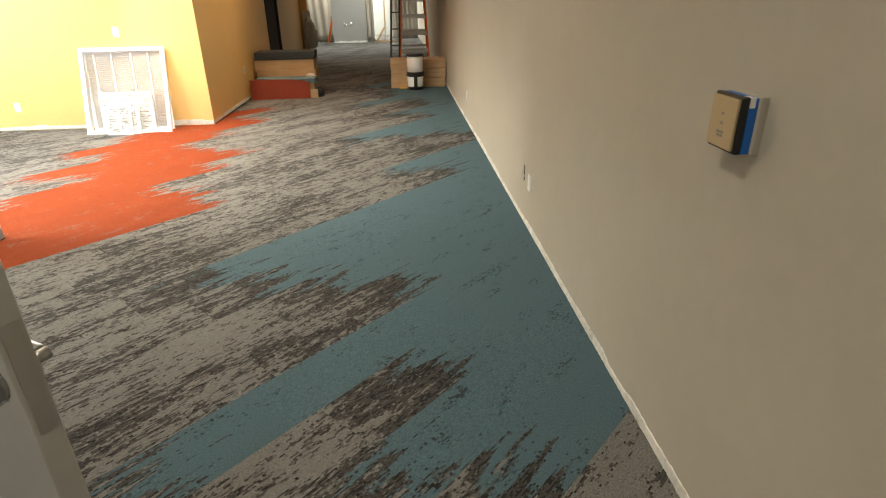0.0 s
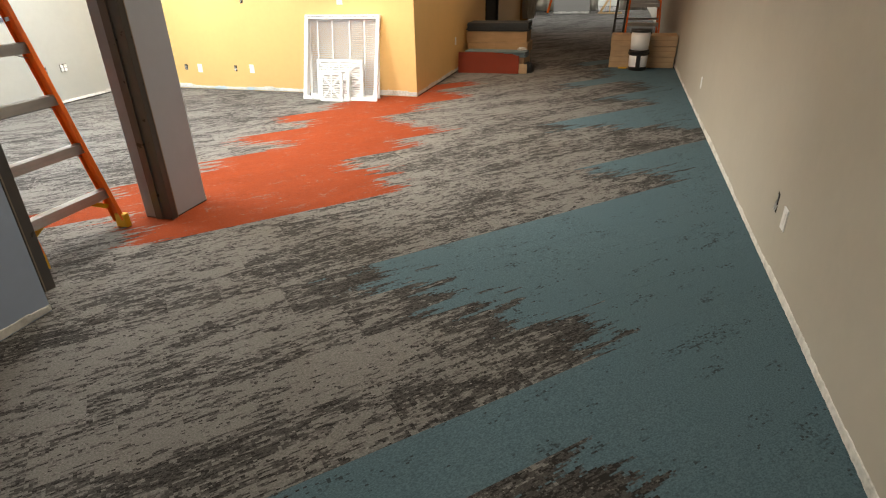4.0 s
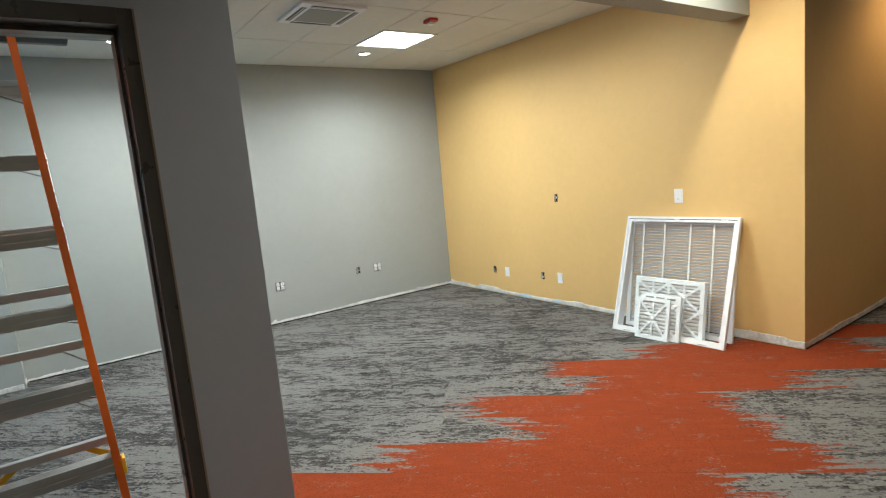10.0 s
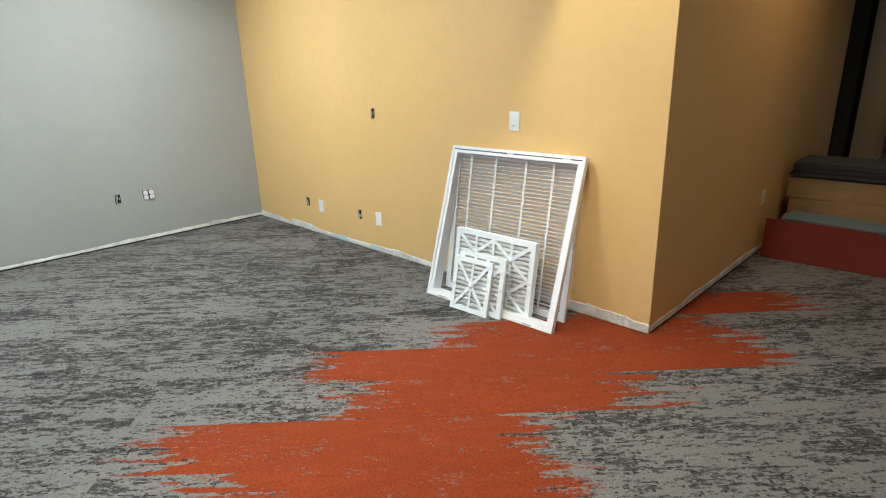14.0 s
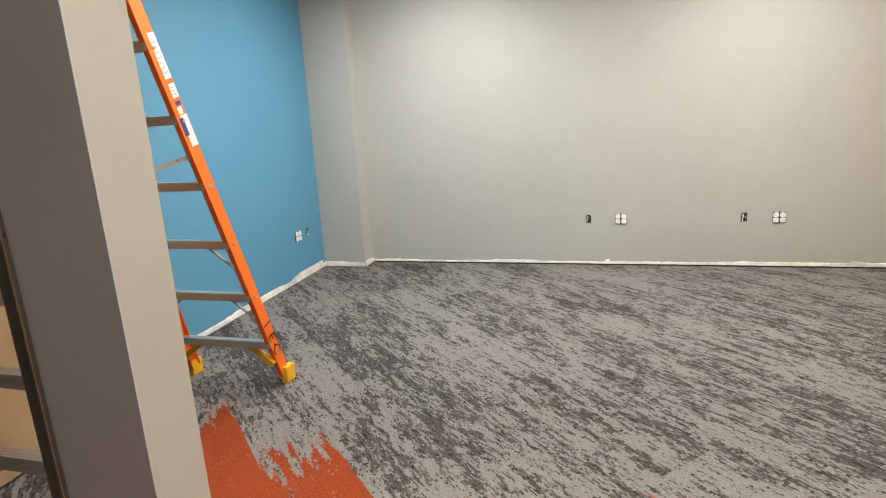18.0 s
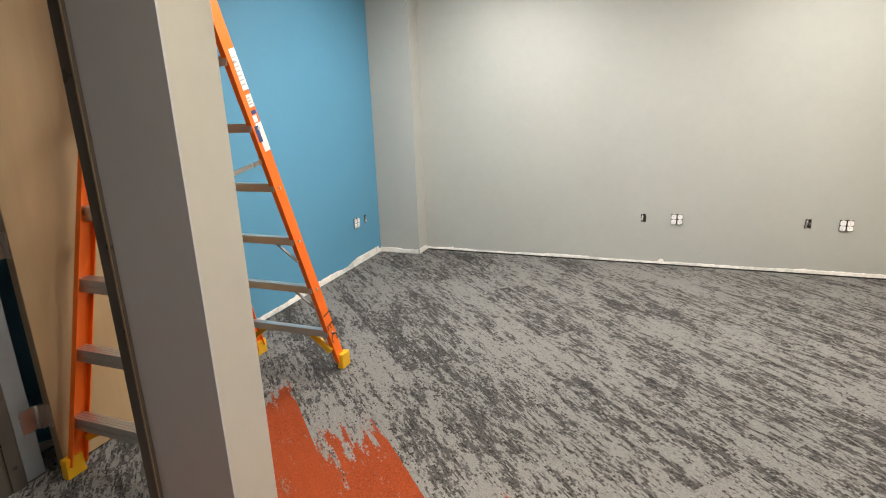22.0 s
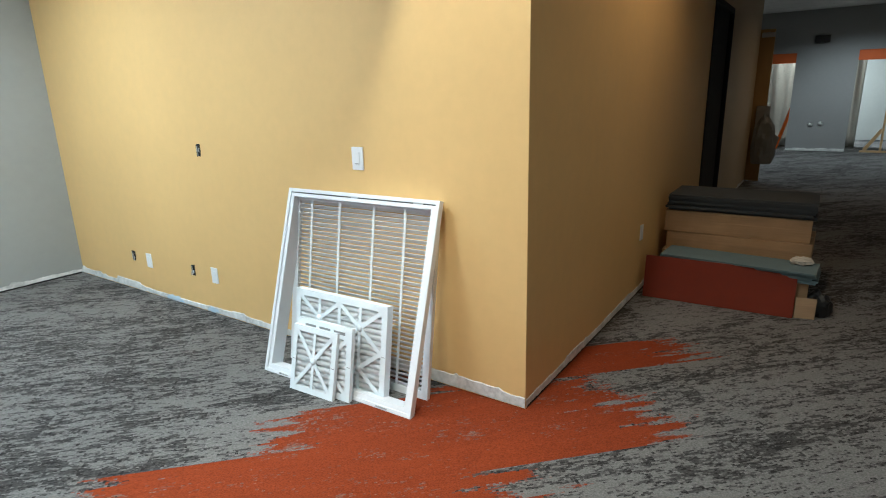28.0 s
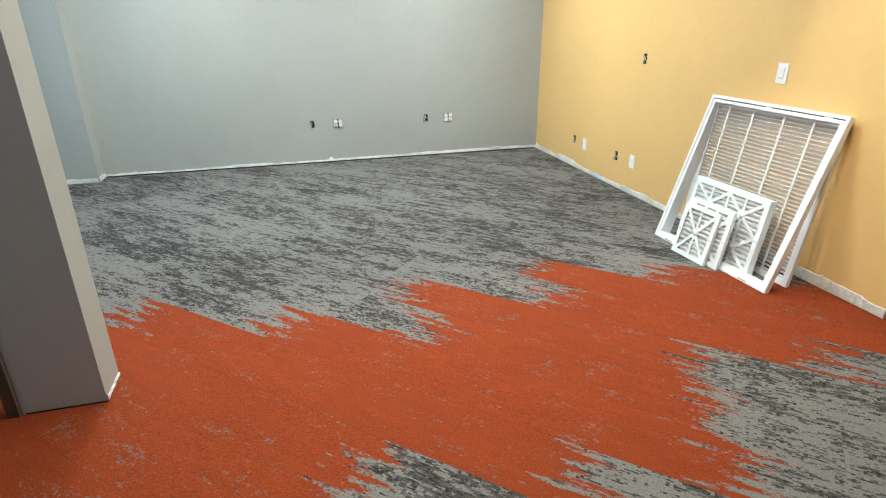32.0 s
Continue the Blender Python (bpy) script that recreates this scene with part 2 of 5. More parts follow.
    n.bsdf.inputs["Specular IOR Level"].default_value = 0.15
    n.bump(n.maths("ADD", tuft, speck), 0.6, 0.004)
    return n.mat


GREY = paint("grey_wall_paint", (0.358, 0.374, 0.360))
TAUPE = paint("taupe_corridor_paint", (0.46, 0.43, 0.375))
MAUVE = paint("blue_grey_partition_face", (0.365, 0.396, 0.455))
SLATE = paint("slate_corridor_paint", (0.36, 0.44, 0.59))
YELLOW = paint("yellow_wall_paint", (0.74, 0.498, 0.205), 0.6)
TAN = paint("tan_wall_paint", (0.42, 0.315, 0.17), 0.6)
BLUE = paint("blue_wall_paint", (0.075, 0.25, 0.40), 0.65)
FAR_GREY = paint("far_wall_paint", (0.285, 0.285, 0.28))
PRIMER = primer("torn_drywall_primer")
PALE_BLUE = paint("pale_blue_smear", (0.50, 0.62, 0.72), 0.8, 0.15, 0.3)
CEILING = paint("ceiling_tile", (0.72, 0.72, 0.69), 0.9, 0.05, 0.5, grain=90.0)
WHITE = paint("white_enamel", (0.82, 0.84, 0.87), 0.4, 0.03, 0.05)
FILTER_CARD = paint("white_filter_card", (0.80, 0.86, 0.90), 0.7, 0.04, 0.1)
FILTER_CLOTH = paint("white_filter_cloth", (0.84, 0.86, 0.87), 0.95, 0.06, 0.4, grain=420.0)
FILTER_SHADE = paint("grey_card_shade", (0.20, 0.21, 0.22), 0.9, 0.1, 0.0)
PLASTIC = paint("white_plastic", (0.85, 0.86, 0.88), 0.35, 0.02, 0.0)
DARK = paint("dark_bronze_frame_paint", (0.062, 0.056, 0.051), 0.30, 0.15, 0.05)
# Colours the painted glint on the frame and the leaf's hinge edge.
BRONZE = paint("bronze_glint_and_leaf_edge", (0.23, 0.18, 0.13), 0.38, 0.15, 0.05)
# Grey reveal; the blue wall's reflection is mixed into its colour.
SILL = paint("grey_reveal_with_sheen", (0.21, 0.24, 0.27), 0.4, 0.1, 0.05)
INTAKE = paint("grey_intake_plastic", (0.36, 0.36, 0.35), 0.6, 0.06, 0.1)
BLACK = paint("black_plastic", (0.012, 0.012, 0.013), 0.45, 0.1, 0.0)
# Near-black colour that paints the shade of gaps, holes and unlit hollows.
HOLLOW_SHADE = paint("near_black_shade", (0.010, 0.009, 0.008), 0.9, 0.3, 0.0)
MAPLE = veneer("maple_veneer", (0.36, 0.255, 0.145))
BROWN_WOOD = veneer("brown_door_edge", (0.42, 0.25, 0.085))
MATTE = paint("matt_black_door", (0.012, 0.012, 0.012), 0.95, 0.2, 0.0)
FIBRE = paint("orange_fibreglass", (0.84, 0.155, 0.012), 0.42, 0.10, 0.05)
YELLOW_PLASTIC = paint("yellow_plastic", (0.72, 0.40, 0.015), 0.45, 0.08, 0.0)
ALU = paint("brushed_aluminium", (0.56, 0.56, 0.56), 0.34, 0.10, 0.05, 0.85)
STEEL = paint("zinc_steel", (0.50, 0.50, 0.50), 0.30, 0.10, 0.0, 0.95)
BRACE = paint("dull_brace_metal", (0.25, 0.25, 0.24), 0.55, 0.10, 0.0, 0.3)
CARD = cardboard("brown_cardboard", (0.38, 0.24, 0.125))
KRAFT = cardboard("tan_cardboard", (0.50, 0.34, 0.20))
RED_TILE = paint("rust_red_carpet_backing", (0.185, 0.026, 0.010), 0.9, 0.15, 0.6, grain=160.0)
TEAL_TILE = paint("blue_grey_carpet_tile", (0.12, 0.17, 0.19), 0.95, 0.15, 0.6, grain=200.0)
DARK_TILE = paint("charcoal_carpet_tile", (0.040, 0.047, 0.054), 0.95, 0.2, 0.6, grain=200.0)
BEIGE = paint("beige_cover", (0.46, 0.36, 0.22), 0.5, 0.05, 0.0)
TAPE = paint("blue_masking_tape", (0.01, 0.14, 0.52), 0.6, 0.1, 0.0)
PUTTY = paint("pale_caulk", (0.50, 0.50, 0.49), 0.7, 0.1, 0.1)
RED = paint("red_plastic", (0.45, 0.02, 0.015), 0.4, 0.05, 0.0)
ORANGE_PAINT = paint("orange_band_paint", (0.66, 0.13, 0.02), 0.6)
POLY = paint("hanging_plastic_sheet", (0.44, 0.42, 0.38), 0.3, 0.1, 0.4, grain=9.0)
BAG = paint("grey_plastic_bag", (0.24, 0.25, 0.245), 0.35, 0.2, 0.3, grain=30.0)
LABEL_BLUE = paint("blue_label_print", (0.03, 0.06, 0.22), 0.5, 0.0, 0.0)
LUMBER = veneer("raw_lumber", (0.50, 0.34, 0.17))
LIT_PANEL = glow("lit_diffuser", (1.0, 0.98, 0.95), 9.0)
LIT_CAN = glow("lit_can_lens", (1.0, 0.97, 0.92), 14.0)
FLOOR_BASE = paint("adhesive_underlay", (0.03, 0.03, 0.03), 0.9, 0.2, 0.0)
CARPETS = {
    "grey": carpet("carpet_grey", "grey"),
    "orange": carpet("carpet_orange", "orange"),
    "teal": carpet("carpet_teal", "teal"),
    "to_orange": carpet("carpet_grey_to_orange", "orange", 1),
    "from_orange": carpet("carpet_orange_to_grey", "orange", -1),
    "to_teal": carpet("carpet_grey_to_teal", "teal", 1),
}
FAR_CARPETS = {"grey": carpet("far_carpet_grey", "grey", joined=True), "teal": carpet("far_carpet_teal", "teal", joined=True)}

# ---------------------------------------------------------------- mesh helpers


def add_box(bm, x0, y0, z0, x1, y1, z1, bevel=0.0, m=None):
    made = bmesh.ops.create_cube(bm, size=1)["verts"]
    place = Matrix.Translation(((x0 + x1) / 2, (y0 + y1) / 2, (z0 + z1) / 2)) @ Matrix.Diagonal((x1 - x0, y1 - y0, z1 - z0, 1))
    bmesh.ops.transform(bm, matrix=m @ place if m is not None else place, verts=made)
    if bevel:
        edges = list({e for v in made for e in v.link_edges})
        bmesh.ops.bevel(bm, geom=edges, offset=bevel, segments=2, affect="EDGES", profile=0.7)
    return bm


def box_bm(x0, y0, z0, x1, y1, z1, bevel=0.0):
    return add_box(bmesh.new(), x0, y0, z0, x1, y1, z1, bevel)


def beam_m(a, b, up=(0, 0, 1)):
    """The pose of a bar from a to b: its local z runs along it, its x lies across, level where it can."""
    z = (Vector(b) - Vector(a)).normalized()
    x = Vector(up).cross(z)
    x = Vector((1, 0, 0)) if x.length < 1e-4 else x.normalized()
    return Matrix.Translation(a) @ Matrix((x, z.cross(x), z)).transposed().to_4x4()


def bar_bm(a, b, wide, deep, bevel=0.002, bm=None):
    bm = bm or bmesh.new()
    add_box(bm, -wide / 2, -deep / 2, 0, wide / 2, deep / 2, (Vector(b) - Vector(a)).length, bevel, beam_m(a, b))
    return bm


def channel_bm(a, b, web, flange, thick, turn=1, up=(0, 1, 0)):
    """A U section rail from a to b: the web across local y, the flanges to +x (turn 1) or -x."""
    bm, m, length = bmesh.new(), beam_m(a, b, up), (Vector(b) - Vector(a)).length
    w, t, f = web / 2, thick, flange
    outline = [(0, -w), (f, -w), (f, -w + t), (t, -w + t), (t, w - t), (f, w - t), (f, w), (0, w)]
    rings = [[bm.verts.new(m @ Vector((turn * x, y, z))) for x, y in outline] for z in (0, length)]
    for k in range(8):
        bm.faces.new((rings[0][k], rings[0][(k + 1) % 8], rings[1][(k + 1) % 8], rings[1][k]))
    for ring in rings:
        for quad in ((0, 1, 2, 3), (0, 3, 4, 7), (4, 5, 6, 7)):
            bm.faces.new([ring[k] for k in quad])
    return bm


def tube_bm(a, b, r0, r1=None, sides=20, caps=True):
    bm = bmesh.new()
    length = (Vector(b) - Vector(a)).length
    bmesh.ops.create_cone(bm, cap_ends=caps, segments=sides, radius1=r0, radius2=r1 if r1 is not None else r0, depth=length)
    bmesh.ops.transform(bm, matrix=beam_m(a, b) @ Matrix.Translation((0, 0, length / 2)), verts=bm.verts)
    for f in bm.faces:
        f.smooth = len(f.verts) == 4
    return bm


def lathe_bm(profile, sides=28):
    """Turns (radius, height) pairs round z."""
    bm = bmesh.new()
    rings = [[bm.verts.new((r * math.cos(2 * math.pi * k / sides), r * math.sin(2 * math.pi * k / sides), h)) for k in range(sides)] for r, h in profile]
    for lo, hi in zip(rings, rings[1:]):
        for k in range(sides):
            bm.faces.new((lo[k], lo[(k + 1) % sides], hi[(k + 1) % sides], hi[k])).smooth = True
    for ring, flip in ((rings[0], True), (rings[-1], False)):
        bm.faces.new(ring[::-1] if flip else ring)
    return bm


def part(name, bm, material, parent=None, label=""):
    me = bpy.data.meshes.new(name)
    bmesh.ops.recalc_face_normals(bm, faces=bm.faces[:])
    bm.to_mesh(me)
    bm.free()
    me.materials.append(material)
    ob = new(name, me)
    if parent is not None:
        ob.parent = parent
    if label:
        ob["label"] = label
    return ob


def thing(name, m, label, category, group="", kind=""):
    """An Empty at the base of a thing, at the pose m."""
    ob = tagged(new(name), label, category, group, kind)
    ob.matrix_world = m
    return ob


def wall(name, x0, y0, z0, x1, y1, z1, material, label):
    return tagged(part(name, box_bm(x0, y0, z0, x1, y1, z1), material), label, "wall", kind="structure")


def words(name, text, size, m, material, parent):
    """Lettering as a thin mesh."""
    curve = bpy.data.curves.new(name, "FONT")
    curve.body, curve.size, curve.align_x, curve.align_y, curve.extrude = text, size, "CENTER", "CENTER", 0.0004
    tmp = bpy.data.objects.new(name, curve)
    me = bpy.data.meshes.new_from_object(tmp)
    bpy.data.objects.remove(tmp)
    me.materials.append(material)
    ob = new(name, me)
    ob.parent = parent
    ob.matrix_local = m
    return ob


# ---------------------------------------------------------------- structure
tagged(part("floor_slab", box_bm(-5.2, -10.2, -0.12, 5.0, 18.2, -0.007), FLOOR_BASE), "dark adhesive underlay beneath the carpet planks", "floor", kind="structure")
wall("wall_grey", GREY_X - 0.15, BLUE_Y - 0.15, 0, GREY_X, 0.15, 3.3, GREY, "light grey painted wall with open outlet boxes")
wall("wall_pilaster", GREY_X, BLUE_Y, 0, -4.34, -4.9, 3.3, GREY, "grey painted pilaster in the corner by the blue wall")
wall("wall_yellow", GREY_X, 0, 0, 0, 0.15, HALL, YELLOW, "mustard yellow painted wall with bare bottom edge")
wall("wall_yellow_side", -0.15, 0.15, 0, 0, 4.15, HALL, YELLOW, "mustard yellow painted corridor wall")
wall("wall_blue", -4.34, BLUE_Y - 0.15, 0, PART_X0, BLUE_Y, 3.3, BLUE, "bright blue painted wall")
wall("wall_stub", PART_X0, STUB_Y0, 0, PART_X1 - 0.006, STUB_Y1, BEAM_Z, GREY, "grey painted free end of the partition wall")
wall("wall_stub_face", PART_X1 - 0.006, STUB_Y0, 0, PART_X1, STUB_Y1, BEAM_Z, MAUVE, "dull blue-grey corridor face of the partition")
wall("wall_over_door", PART_X0, -5.37, HEAD_Z + 0.055, PART_X1 - 0.006, STUB_Y0, HALL, GREY, "grey painted wall over the door frame")
wall("wall_over_door_face", PART_X1 - 0.006, -5.37, HEAD_Z + 0.055, PART_X1, STUB_Y0, HALL, MAUVE, "dull blue-grey corridor face over the door frame")
wall("wall_beside_door", PART_X0, -5.37, 0, PART_X1, DOOR_Y0 - 0.065, HEAD_Z + 0.055, GREY, "narrow grey painted wall beside the door frame")
wall("wall_left", PART_X0, -10, 0, -0.17, -5.37, HALL, SLATE, "blue-grey painted corridor wall")
tagged(part("beam", box_bm(PART_X0, STUB_Y0, BEAM_Z, PART_X1, 0, HALL), GREY), "grey painted drywall beam between room and corridor", "beam", kind="structure")
wall("wall_right", RIGHT_X, -10, 0, RIGHT_X + 0.15, 18, HALL, TAUPE, "long beige-grey painted corridor wall")
wall("wall_behind", -0.6, -10.15, 0, 3.55, -10, HALL, GREY, "grey painted wall closing the corridor")
wall("wall_start", -0.17, -6.79, 0, 1.08, -6.64, HALL, GREY, "grey painted wall beside the open door")
wall("wall_tan", -0.15, 5.35, 0, 0, 8.3, HALL, TAN, "tan painted corridor wall past the dark doorway")
wall("wall_over_doorway", -0.15, 4.15, 2.38, 0, 5.35, HALL, TAN, "tan painted wall over the dark doorway")
# Unseen wall, coloured near-black to stand for an unlit room.
wall("wall_side_room", -1.8, 0.15, 0, -1.65, 8.3, HALL, HOLLOW_SHADE, "near-black wall, darkness of the side room put into its colour")
wall("wall_side_end", -1.65, 8.15, 0, -0.15, 8.3, HALL, TAN, "tan painted return wall")
wall("wall_west_far", -4.2, 8.3, 0, -4.05, 18, HALL, FAR_GREY, "grey wall of the far space")
wall("wall_west_link", -4.05, 8.15, 0, -1.8, 8.3, HALL, FAR_GREY, "grey wall of the far space")
wall("wall_far_column", 0.23, FAR_Y, 0, 1.43, FAR_Y + 0.25, 2.27, FAR_GREY, "grey painted wall between two openings")
wall("wall_far_west", -4.05, FAR_Y, 0, -0.95, FAR_Y + 0.25, 2.27, FAR_GREY, "grey painted far wall")
wall("wall_far_top", -4.05, FAR_Y, 2.27, RIGHT_X, FAR_Y + 0.25, HALL, FAR_GREY, "grey painted wall over the far openings")
wall("wall_backmost", -4.05, 17.8, 0, RIGHT_X, 18, HALL, GREY, "pale wall of the backmost room")
for x0, x1 in ((-0.95, 0.23), (1.43, RIGHT_X)):
    tagged(part("trim_orange", box_bm(x0, FAR_Y + 0.02, 2.05, x1, FAR_Y + 0.2, 2.27), ORANGE_PAINT), "orange painted band over the far opening", "trim", kind="structure")


def ceiling_bm(x0, y0, x1, y1, z, holes, ox, oy, step=0.61):
    """A lay-in ceiling: tiles set 6 mm above the face of the T bars, with open cells where holes say so."""
    bm = bmesh.new()
    xs = [x0] + [ox + k * step for k in range(-40, 41) if x0 + 0.02 < ox + k * step < x1 - 0.02] + [x1]
    ys = [y0] + [oy + k * step for k in range(-40, 41) if y0 + 0.02 < oy + k * step < y1 - 0.02] + [y1]
    for a, b in zip(xs, xs[1:]):
        for c, d in zip(ys, ys[1:]):
            if any(a < hx < b and c < hy < d for hx, hy in holes):
                continue
            add_box(bm, a, c, z + 0.006, b, d, z + 0.022)
    for x in xs[1:-1]:
        if round((x - ox) / step) % 2:
            continue
        add_box(bm, x - 0.0075, y0, z + 0.002, x + 0.0075, y1, z + 0.0055)
    for y in ys[1:-1]:
        add_box(bm, x0, y - 0.0075, z + 0.0025, x1, y + 0.0075, z + 0.0055)
    return bm


OPEN_CELLS = [*TROFFERS, (-4.08, -4.45)]
tagged(part("ceiling", ceiling_bm(GREY_X, BLUE_Y, PART_X0, 0, CEIL, OPEN_CELLS, -3.475, -1.095), CEILING), "white lay-in tile ceiling with one tile missing", "ceiling", kind="structure")
tagged(part("ceiling_hall", ceiling_bm(-0.375, -10, RIGHT_X, 8.3, HALL, [], 0.9, -0.2), CEILING), "white lay-in tile ceiling of the corridor", "ceiling", kind="structure")
tagged(part("ceiling_far", ceiling_bm(-4.05, 8.3, RIGHT_X, 17.8, HALL, [], 0.9, -0.2), CEILING), "white lay-in tile ceiling of the far space", "ceiling", kind="structure")
tagged(part("plenum", box_bm(GREY_X, BLUE_Y, 3.3, PART_X0, 0.15, 3.4), HOLLOW_SHADE), "dark slab above the lay-in ceiling", "ceiling", kind="structure")
tagged(part("roof_slab", box_bm(-4.2, -10.15, HALL + 0.1, RIGHT_X + 0.15, 18, HALL + 0.2), HOLLOW_SHADE), "dark slab above the corridor", "ceiling", kind="structure")


def torn_strip(name, a, b, out, low, high, seed, foot=0.006):
    """The bare strip along the foot of a wall where the skirting was taken off, with a ragged top edge. out: towards the room."""
    rnd = random.Random(seed)
    a, b, out = Vector((*a, 0)), Vector((*b, 0)), Vector((*out, 0))
    length = (b - a).length
    bm, cols, at, level, aim = bmesh.new(), [], 0.0, low, low
    while at < length + 0.02:
        p = a + (b - a) * min(1, at / length)
        if rnd.random() < 0.07:
            aim = rnd.uniform(low * 0.75, low * 0.45 + high * 0.55)
        if rnd.random() < 0.04:
            aim = rnd.uniform(low, high)
            level = aim if rnd.random() < 0.5 else level
        level += (aim - level) * rnd.uniform(0.1, 0.6)
        h = max(foot + 0.006, level + rnd.uniform(-0.003, 0.003) + (rnd.uniform(0, high - low) * 0.6 if rnd.random() < 0.03 else 0))
        bulge = 0.0045 + rnd.uniform(0, 0.003)
        cols.append([bm.verts.new(p + out * d + Vector((0, 0, z))) for d, z in ((0.001, foot), (bulge, foot + rnd.uniform(0, 0.003)), (bulge - 0.001, h - 0.003), (0.001, h))])
        at += rnd.uniform(0.012, 0.030)
    for c, d in zip(cols, cols[1:]):
        for k in range(3):
            bm.faces.new((c[k], d[k], d[k + 1], c[k + 1]))
    return tagged(part(name, bm, PRIMER), "bare white strip of drywall where skirting was removed", "trim", kind="structure")


for n, (a, b, out, low, high) in enumerate((
        ((GREY_X, -4.9), (GREY_X, 0), (1, 0), 0.030, 0.064), ((GREY_X, 0), (0, 0), (0, -1), 0.052, 0.080), ((0, 0), (0, 4.15), (1, 0), 0.05, 0.07),
        ((-4.34, BLUE_Y), (PART_X0, BLUE_Y), (0, 1), 0.045, 0.085), ((-4.34, BLUE_Y), (-4.34, -4.9), (1, 0), 0.055, 0.065), ((GREY_X, -4.9), (-4.34, -4.9), (0, 1), 0.05, 0.06),
        ((RIGHT_X, -10), (RIGHT_X, 8.3), (-1, 0), 0.045, 0.065), ((-0.17, -10), (-0.17, -5.37), (1, 0), 0.05, 0.07), ((-0.375, -5.37), (-0.17, -5.37), (0, 1), 0.05, 0.06),
        ((PART_X1, STUB_Y1), (PART_X0, STUB_Y1), (0, 1), 0.02, 0.09), ((0.23, FAR_Y), (1.43, FAR_Y), (0, -1), 0.05, 0.08), ((0, 5.35), (0, 8.3), (1, 0), 0.04, 0.06))):
    torn_strip("baseboard_strip_%d" % (n + 1), a, b, out, low, high, n, 0.012 if n in (0, 2) else 0.006)

# Thin near-black strips paint the shaded gap under the wall foot.
for n, (x, y0, y1) in enumerate(((GREY_X, -4.9, 0.0), (0.0, 0.0, 4.15))):
    gap = part("trim_gap_%d" % (n + 1), box_bm(x + 0.001, y0 + 0.02, 0.0005, x + 0.0050, y1 - 0.02, 0.013), HOLLOW_SHADE)
    tagged(gap, "near-black strip painting the shade between carpet and bare wall foot", "trim", kind="structure")


def smear_bm(length, height, seed):
    """A thin ragged dab of paint on a wall face, local x along the wall, -y out of it."""
    rnd, bm, cols = random.Random(seed), bmesh.new(), []
    for k in range(15):
        u = k / 14
        body = math.sin(math.pi * u) ** 0.5 if 0 < k < 14 else 0.08
        lo, hi = 0.004 + rnd.uniform(0, 0.012) * (1 - body), height * body * rnd.uniform(0.6, 1.0) + 0.008
        cols.append([bm.verts.new((length * (u - 0.5), y, z)) for y, z in ((-0.0062, lo), (-0.0072, (lo + hi) / 2), (-0.0062, hi))])
    for c, d in zip(cols, cols[1:]):
        for k in range(2):
            bm.faces.new((c[k], d[k], d[k + 1], c[k + 1]))
    return bm


for n, (x, length, height) in enumerate(((-2.52, 0.16, 0.050), (-3.02, 0.24, 0.055), (-3.50, 0.12, 0.060))):
    dab = part("trim_smear_%d" % (n + 1), smear_bm(length, height, n + 40), PALE_BLUE if n < 2 else PRIMER)
    tagged(dab, "pale blue paint smear on the bare wall foot" if n < 2 else "white filler smear on the bare wall foot", "trim", kind="structure").matrix_world = pose(x, 0, 0)

# Shadow line round the partition's foot, built as a proud near-black strip.
foot = box_bm(PART_X1 - 0.01, STUB_Y0 + 0.01, 0.0005, PART_X1 + 0.0025, STUB_Y1 + 0.0025, 0.007)
add_box(foot, PART_X0 + 0.01, STUB_Y1 - 0.01, 0.0005, PART_X1 - 0.01, STUB_Y1 + 0.0025, 0.007)
tagged(part("trim_gap_3", foot, HOLLOW_SHADE), "near-black strip painting the shadow line under the partition's free end", "trim", kind="structure")

# ---------------------------------------------------------------- door frame and door of the room


